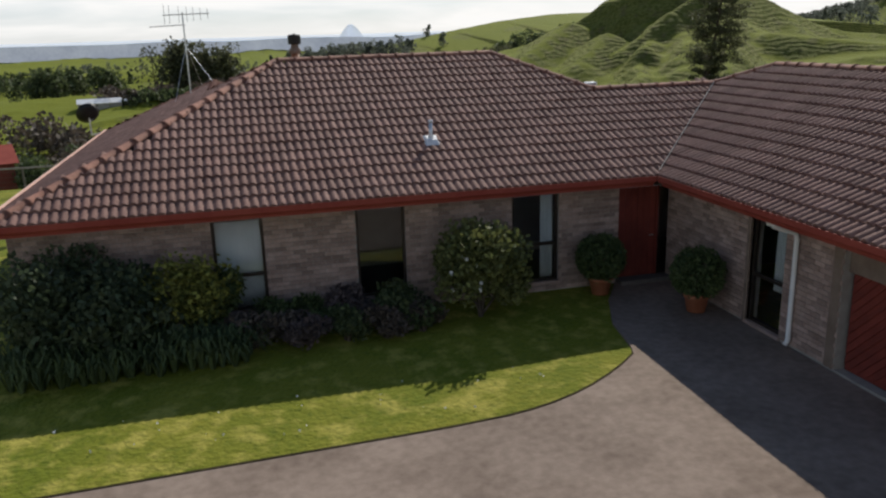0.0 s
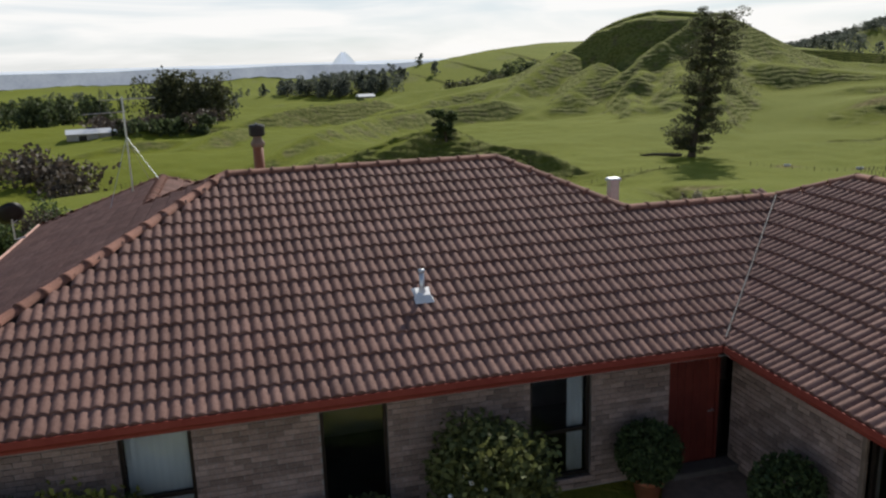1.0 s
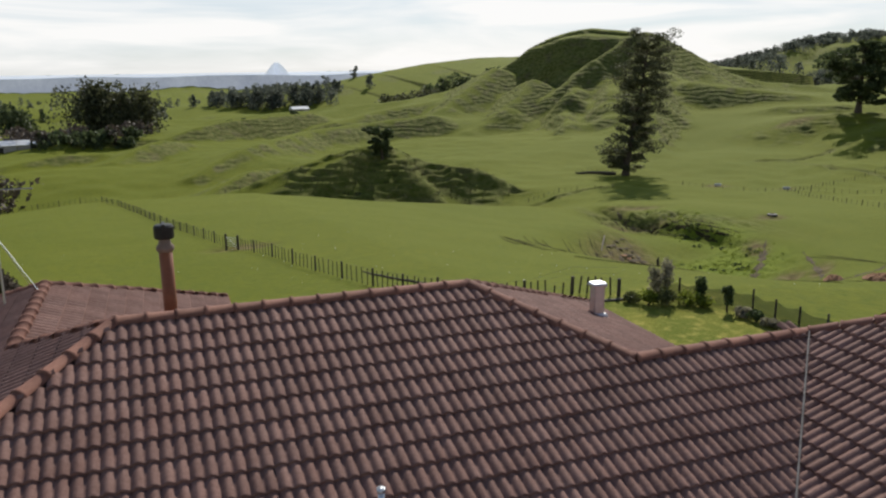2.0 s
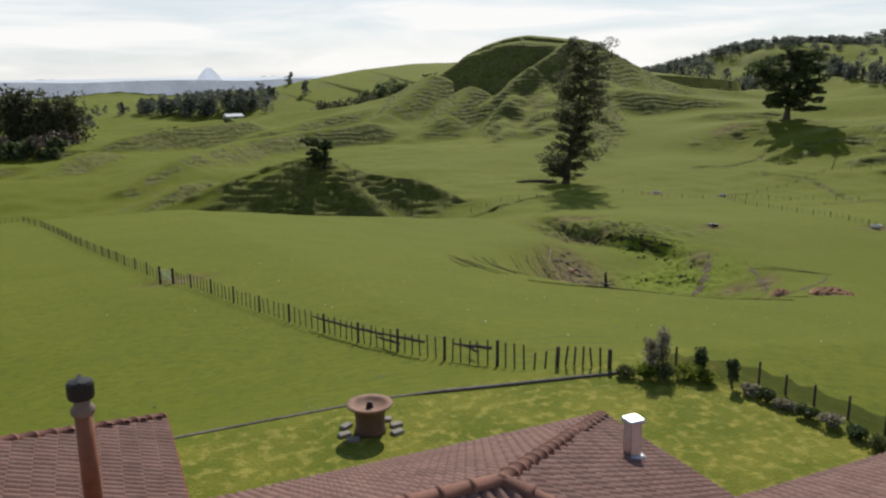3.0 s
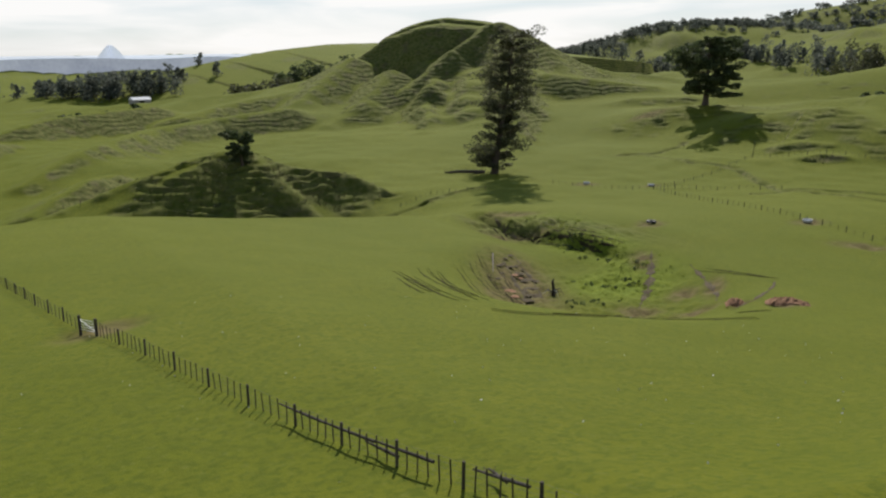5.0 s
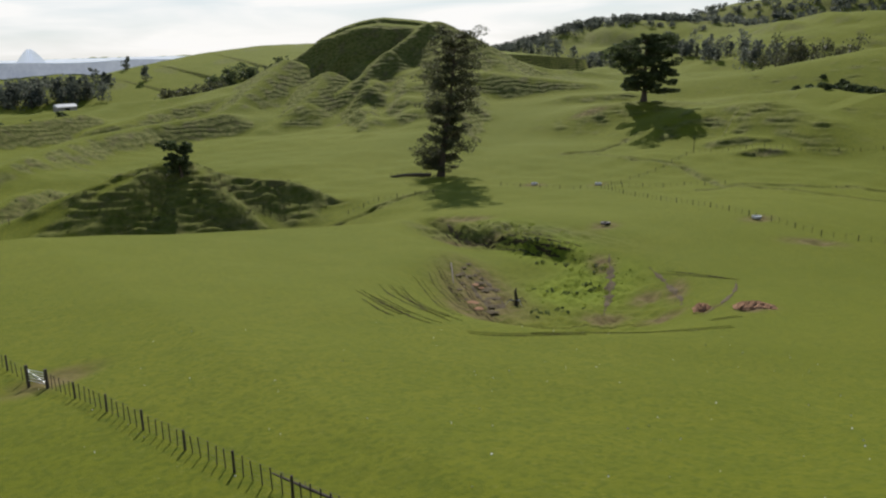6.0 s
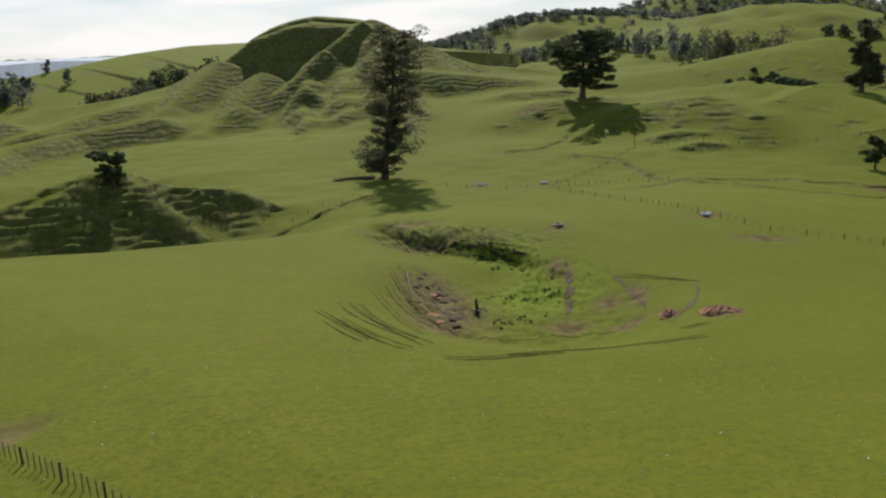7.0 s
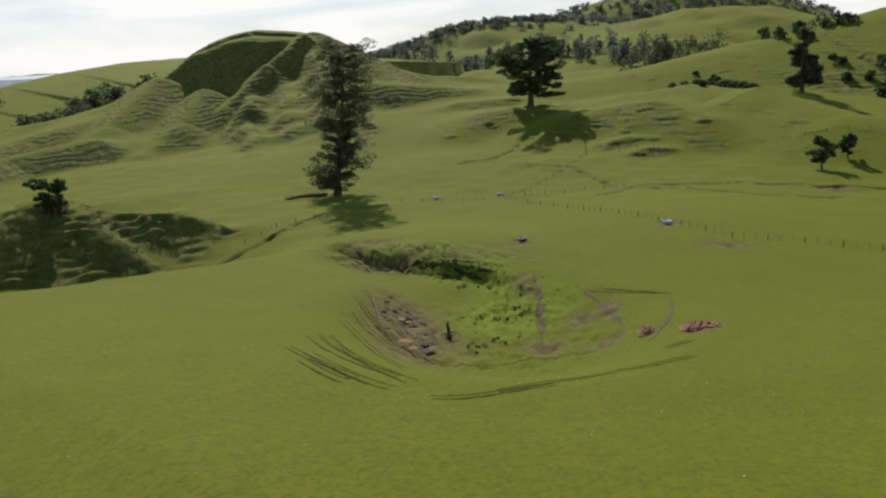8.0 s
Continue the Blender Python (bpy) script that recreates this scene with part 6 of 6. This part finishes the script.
clay_scar(75.5, 71.0, 2.6, 0.8, -40, 2)
for i in range(34):
    a, r = random.uniform(0, 6.283), random.uniform(0.3, 1.0)
    u, w = 3.5 * r * math.cos(a), 15 * r * math.sin(a)
    x, y = 66 + u + 0.5 * w, 106 + 0.85 * w - 0.4 * u
    rng = np.random.default_rng(300 + i)
    s = rng.uniform(0.25, 0.6)
    sh = Shape().lathe([(0.0, -0.3 * s), (1.0 * s, -0.2 * s), (1.15 * s, 0.1 * s), (0.7 * s, 0.3 * s), (0.0, 0.36 * s)], 9)
    sh.v = [tuple(np.array(p) * rng.uniform(0.6, 1.4, 3) * np.array((1.25, 1.25, 0.5))) for p in sh.v]
    ob = new("earth_clod", sh.mesh("earth_clod", CLAY if i % 9 == 0 else RUT))
    ob.matrix_basis = pose(x, y, at_ground(x, y), 0, 0, random.uniform(0, 360))
    tagged(ob, "slipped clod of dark earth on the gully wall", "clod", "clods on the slip")


def farm_shed(x, y, w, d, h, turn, label, bays=1):
    ob = tagged(empty("farm_shed", x, y, float(height(x, y)) - 0.3, turn), label, "shed")
    for b in range(bays):
        o = b * (w + 0.3)
        part("wall", Shape().box(o - w / 2, -d / 2, 0, o + w / 2, d / 2, h).mesh("wall", SHEDWALL), ob)
        part("roof", Shape().add([(o - w / 2 - 0.4, -d / 2 - 0.5, h), (o + w / 2 + 0.4, -d / 2 - 0.5, h), (o + w / 2 + 0.4, 0, h + d * 0.22), (o - w / 2 - 0.4, 0, h + d * 0.22), (o - w / 2 - 0.4, d / 2 + 0.5, h), (o + w / 2 + 0.4, d / 2 + 0.5, h)], [(0, 1, 2, 3), (3, 2, 5, 4), (0, 3, 4), (1, 5, 2)]).mesh("roof", SHEDROOF), ob, "pale sheet-metal roof")
        part("door", Shape().box(o - w * 0.12, -d / 2 - 0.06, 0, o + w * 0.12, -d / 2 + 0.02, h * 0.75).mesh("door", BLACK), ob, "dark doorway")
    return ob


farm_shed(-75, 402, 14, 9, 3.2, 8, "long pale-roofed farm shed in the valley", 2)
farm_shed(106, 664, 14, 9, 3.5, 10, "pale farm shed below a grove")
farm_shed(-165, 735, 13, 9, 3.5, -15, "distant farmhouse with a pale roof")
farm_shed(-230, 690, 12, 8, 3.5, 20, "distant farmhouse with a pale roof")


# ---- cracks and stock tracks in the turf round the slip ----
def turf_crack(line, width, seed, mat=SHADED_EARTH):
    """A worn ribbon of bare earth through the given places, laid on the ground; cracks have shade in their colour."""
    rng = np.random.default_rng(seed)
    p = np.array(line, float)
    t = np.linspace(0, len(p) - 1, 16 * len(p))
    deg = min(3, len(p) - 1)
    x = np.polyval(np.polyfit(range(len(p)), p[:, 0], deg), t) + rng.normal(0, 0.05, len(t))
    y = np.polyval(np.polyfit(range(len(p)), p[:, 1], deg), t) + rng.normal(0, 0.05, len(t))
    d = np.stack([np.gradient(x), np.gradient(y)], -1)
    d /= np.linalg.norm(d, axis=1, keepdims=True)
    sh = Shape()
    for i in range(len(t)):
        w = width * (0.15 + 0.85 * math.sin(math.pi * i / (len(t) - 1))) * rng.uniform(0.4, 1.3) * (0.25 + 0.75 * (math.sin(i * 0.37 + seed) > -0.6))
        for s, lift in ((-1, 0.04), (0, 0.08), (1, 0.04)):
            sh.v.append((x[i] - d[i, 1] * w * s, y[i] + d[i, 0] * w * s, lift))
    v = np.array(sh.v)
    g = height(v[:, 0], v[:, 1])
    v[:, 2] += detail(v[:, 0], v[:, 1], g, cover_of(v[:, 0], v[:, 1]))
    sh.v = v.tolist()
    sh.f = [(3 * i + j, 3 * i + 3 + j, 3 * i + 4 + j, 3 * i + 1 + j) for i in range(len(t) - 1) for j in (0, 1)]
    return tagged(new("turf_crack", sh.mesh("turf_crack", mat)), "ribbon of bare earth in the turf, the cracks darkened as if in shade", "crack", "cracks round the slip")


# cracks that fan out over the near shoulder of the slip
FAN = [
    [(37.5, 93.5), (34.5, 82), (33, 75)], [(34, 85.5), (32, 78.5), (31.5, 74.5)], [(43, 97), (39.5, 87), (35.5, 70.5)], [(46, 97), (39, 81.5), (36.5, 73)],
    [(55, 107.5), (49.5, 94), (41, 77.5)], [(61, 112.5), (56.5, 101), (56.5, 88)], [(65.5, 117.5), (59.5, 103), (56, 88.5)], [(63.5, 113.5), (60, 103), (56, 90.5)],
    [(45, 97.5), (40, 84.5), (36.5, 74)], [(70, 122), (64, 106.5), (57, 91)], [(37, 89), (33.5, 76.5), (33, 70)],
]
# cracks round the rim of the slip
RIMS = [
    [(55.5, 88), (61, 83), (67.5, 80.5), (71.5, 76.5)], [(33.5, 65), (36, 63), (39.5, 62), (44, 60.5)], [(39, 62.5), (46, 61.5), (54.5, 60.5)],
    [(54.5, 60.5), (57.5, 59), (62.5, 57.5)], [(65.5, 62.5), (70.5, 62)],
]
# stock tracks along the bank behind, and the scarp beside it
TRACKS = [
    [(96, 148), (95.5, 137), (94.5, 124), (94, 118.5)], [(97, 138.5), (96, 129), (96, 118)], [(97, 128.5), (97, 119), (96.5, 114)], [(95, 124.5), (94.5, 113.5)],
    [(96.5, 149), (95.5, 131.5)], [(98, 160), (94.5, 147.5)], [(98, 135), (97.8, 122)], [(93.5, 91.5), (93.2, 83), (94, 78.5)],
]
# wide ruts where wet earth has slid
RUTS = [
    ([(96.5, 107), (89.5, 100), (84.5, 95.5), (73.5, 86.5)], 0.9), ([(94.5, 96), (89.5, 88.5), (84.5, 82), (80, 78)], 0.55), ([(93, 78.5), (82.5, 72), (71.5, 68.5)], 0.35),
    ([(99, 161.5), (97, 154), (95.5, 147)], 0.5), ([(70.5, 117), (66, 106), (59, 93)], 0.45), ([(74.5, 119.5), (71, 108.5), (62.5, 94.5)], 0.4),
]
for i, (line, w) in enumerate(RUTS):
    turf_crack(line, w, 90 + i, RUT)
for i, line in enumerate(FAN):
    turf_crack(line, 0.14, i)
    turf_crack([(x + 0.8 + 0.3 * (i % 3), y + 0.4 * (i % 2)) for x, y in line], 0.07, 40 + i)
for i, line in enumerate(RIMS):
    turf_crack(line, 0.13, 20 + i)
    turf_crack([(x + 0.5, y + 0.8) for x, y in line], 0.06, 60 + i)
for i, line in enumerate(TRACKS):
    turf_crack(line, 0.30, 110 + i)
    turf_crack([(x - 0.9, y + 1.2) for x, y in line], 0.18, 130 + i)
log = Shape().tube([(69, 117.5, at_ground(69, 117.5) + 0.25), (66, 113, at_ground(66, 113) + 0.35), (63, 108.5, at_ground(63, 108.5) + 0.2)], [0.11, 0.09, 0.05], 8)
ob = new("bleached_log", log.mesh("bleached_log", SLEEPER))
tagged(ob, "thin bleached log lying on the slip", "log")


# ---- roof tiles ----
TW, TG = 0.318, 0.3585
across = 17
tile_v, tile_f = [], []
for row, (y, lift) in enumerate(((-TG / 2 - 0.012, 0.012), (-TG / 2 - 0.012, 0.052), (-TG / 2 + 0.01, 0.055), (TG / 2 + 0.03, 0.014))):
    for i in range(across):
        x = (i / (across - 1) - 0.5) * TW
        roll = 0.5 + 0.5 * math.cos(2 * math.pi * (x / (TW / 2) + 0.5))
        tile_v.append((x, y, lift + 0.042 * roll**0.62 - (0.012 if row == 0 else 0)))
for r in range(3):
    tile_f += [(r * across + i, r * across + i + 1, (r + 1) * across + i + 1, (r + 1) * across + i) for i in range(across - 1)]
TILEMESH = mesh_of("roof_tile", tile_v, tile_f, TILE)
TILEMESH.polygons.foreach_set("use_smooth", [i >= 16 for i in range(len(tile_f))])


VALLEYS = {"front": [((0, 0), (3.32, 3.32))], "garage": [((0, 0), (3.32, 3.32))], "right": [((0.03, 3.32), (3.35, 6.64))], "link_back": [((0.03, 3.32), (3.35, 6.64))], "wing": [((-8.75, 6.83), (-5.1, 10.48))], "back": [((-8.75, 6.83), (-5.1, 10.48))]}


def near_valley(name, x, y):
    for (x0, y0), (x1, y1) in VALLEYS.get(name, ()):
        t = ((x - x0) * (x1 - x0) + (y - y0) * (y1 - y0)) / ((x1 - x0) ** 2 + (y1 - y0) ** 2)
        if 0.02 < t < 0.98 and math.hypot(x - x0 - t * (x1 - x0), y - y0 - t * (y1 - y0)) < 0.26:
            return True
    return False


def inside(poly, x, y):
    hit, k = False, len(poly)
    for i in range(k):
        (x0, y0), (x1, y1) = poly[i], poly[(i + 1) % k]
        if (y0 > y) != (y1 > y) and x < (x1 - x0) * (y - y0) / (y1 - y0) + x0:
            hit = not hit
    return hit


rest_v, rest_f, single = [], [], 0
base = np.array(tile_v)
basef = np.array(tile_f)
rng = np.random.default_rng(11)
for name, (outline, o, u, v) in FACES.items():
    us = [(x - o[0]) * u[0] + (y - o[1]) * u[1] for x, y in outline]
    vs = [(x - o[0]) * v[0] + (y - o[1]) * v[1] for x, y in outline]
    rot = np.array([(u[0], u[1], 0), (v[0] * CA, v[1] * CA, PITCH * CA), (-v[0] * PITCH * CA, -v[1] * PITCH * CA, CA)]).T
    for j in range(int(max(vs) / (TG * CA)) + 1):
        b = (j + 0.5) * TG * CA - 0.05
        for i in range(int(min(us) / TW) - 1, int(max(us) / TW) + 2):
            a = (i + 0.5) * TW
            x, y = o[0] + u[0] * a + v[0] * b, o[1] + u[1] * a + v[1] * b
            if not inside(outline, x, y + 1e-4) and not near_valley(name, x, y) and not (j == 0 and inside(outline, x + v[0] * 0.1, y + v[1] * 0.1)):
                continue
            c = np.array((x, y, EAVE + PITCH * b + rng.normal(0, 0.0025)))
            tilt = np.eye(3) + np.array([[0, -1, 0], [1, 0, 0], [0, 0, 0]]) * rng.normal(0, 0.006)
            if name == "front" and -7.3 < x < -2.2 and single < 300:
                single += 1
                m = Matrix((rot @ tilt).tolist()).to_4x4()
                m.translation = c
                part("roof_tile", TILEMESH, roof, "", m)
            else:
                rest_f.append(basef + len(rest_v) * len(base))
                rest_v.append(base @ (rot @ tilt).T + c)
rest = mesh_of("roof_tiles", np.concatenate(rest_v), np.concatenate(rest_f), TILE)
rest.polygons.foreach_set("use_smooth", np.tile(np.arange(len(tile_f)) >= 16, len(rest_v)))
tagged(part("roof_tiles", rest, roof), "rows of brown concrete roof tiles", kind="stuff")

# ---- bricks ----
BRICKS = {}


def brick_mesh(ln):
    key = round(ln, 2)
    if key not in BRICKS:
        w, h, c = key / 2, 0.038, 0.004
        v = [(-w, 0, -h), (w, 0, -h), (w, 0, h), (-w, 0, h), (-w, -0.012, -h), (w, -0.012, -h), (w, -0.012, h), (-w, -0.012, h), (-w + c, -0.016, -h + c), (w - c, -0.016, -h + c), (w - c, -0.016, h - c), (-w + c, -0.016, h - c)]
        f = [(8, 9, 10, 11), (4, 5, 9, 8), (5, 6, 10, 9), (6, 7, 11, 10), (7, 4, 8, 11), (0, 1, 5, 4), (1, 2, 6, 5), (2, 3, 7, 6), (3, 0, 4, 7)]
        BRICKS[key] = mesh_of("brick", v, f, BRICK)
    return BRICKS[key]


def lay(host, x0, y0, turn, length, openings, near):
    rv, rf, k, done = [], [], 0, 0
    place = pose(x0, y0, 0, 0, 0, turn)
    for row in range(26):
        z = 0.02 + row * 0.086 + 0.043
        if z > TOP - 0.03:
            break
        u = -0.12 if row % 2 else 0.0
        while u < length:
            a, b = max(u, 0.0), min(u + 0.23, length)
            u += 0.24
            for lo, hi, s, t in openings:
                if s - 0.04 < z < t + 0.04:
                    if a < lo < b:
                        b = lo if lo - a > b - hi else b
                    if a < hi < b and not a < lo:
                        a = hi
                    if a >= lo - 1e-6 and b <= hi + 1e-6:
                        b = a
            if b - a < 0.04:
                continue
            me = brick_mesh(b - a)
            m = place @ pose((a + b) / 2, -0.001 + random.uniform(-0.002, 0.002), z, random.uniform(-0.6, 0.6), random.uniform(-0.4, 0.4), 0)
            if near[0] < (a + b) / 2 < near[1] and done < 300:
                done += 1
                part("brick", me, host, "", m)
            else:
                v = [m @ w.co for w in me.vertices]
                rf += [tuple(i + k for i in p.vertices) for p in me.polygons]
                rv += [tuple(w) for w in v]
                k += len(v)
    tagged(part("bricks", mesh_of("bricks", rv, rf, BRICK), host), "courses of mottled brown brick", kind="stuff")


lay(wall_front, -12.3, 0.6, 0, 12.9, FRONT_OPEN, (4.39, 9.3))
lay(wall_wing, 0.6, 0.6, -90, 16.0, WING_OPEN, (0, 5.2))
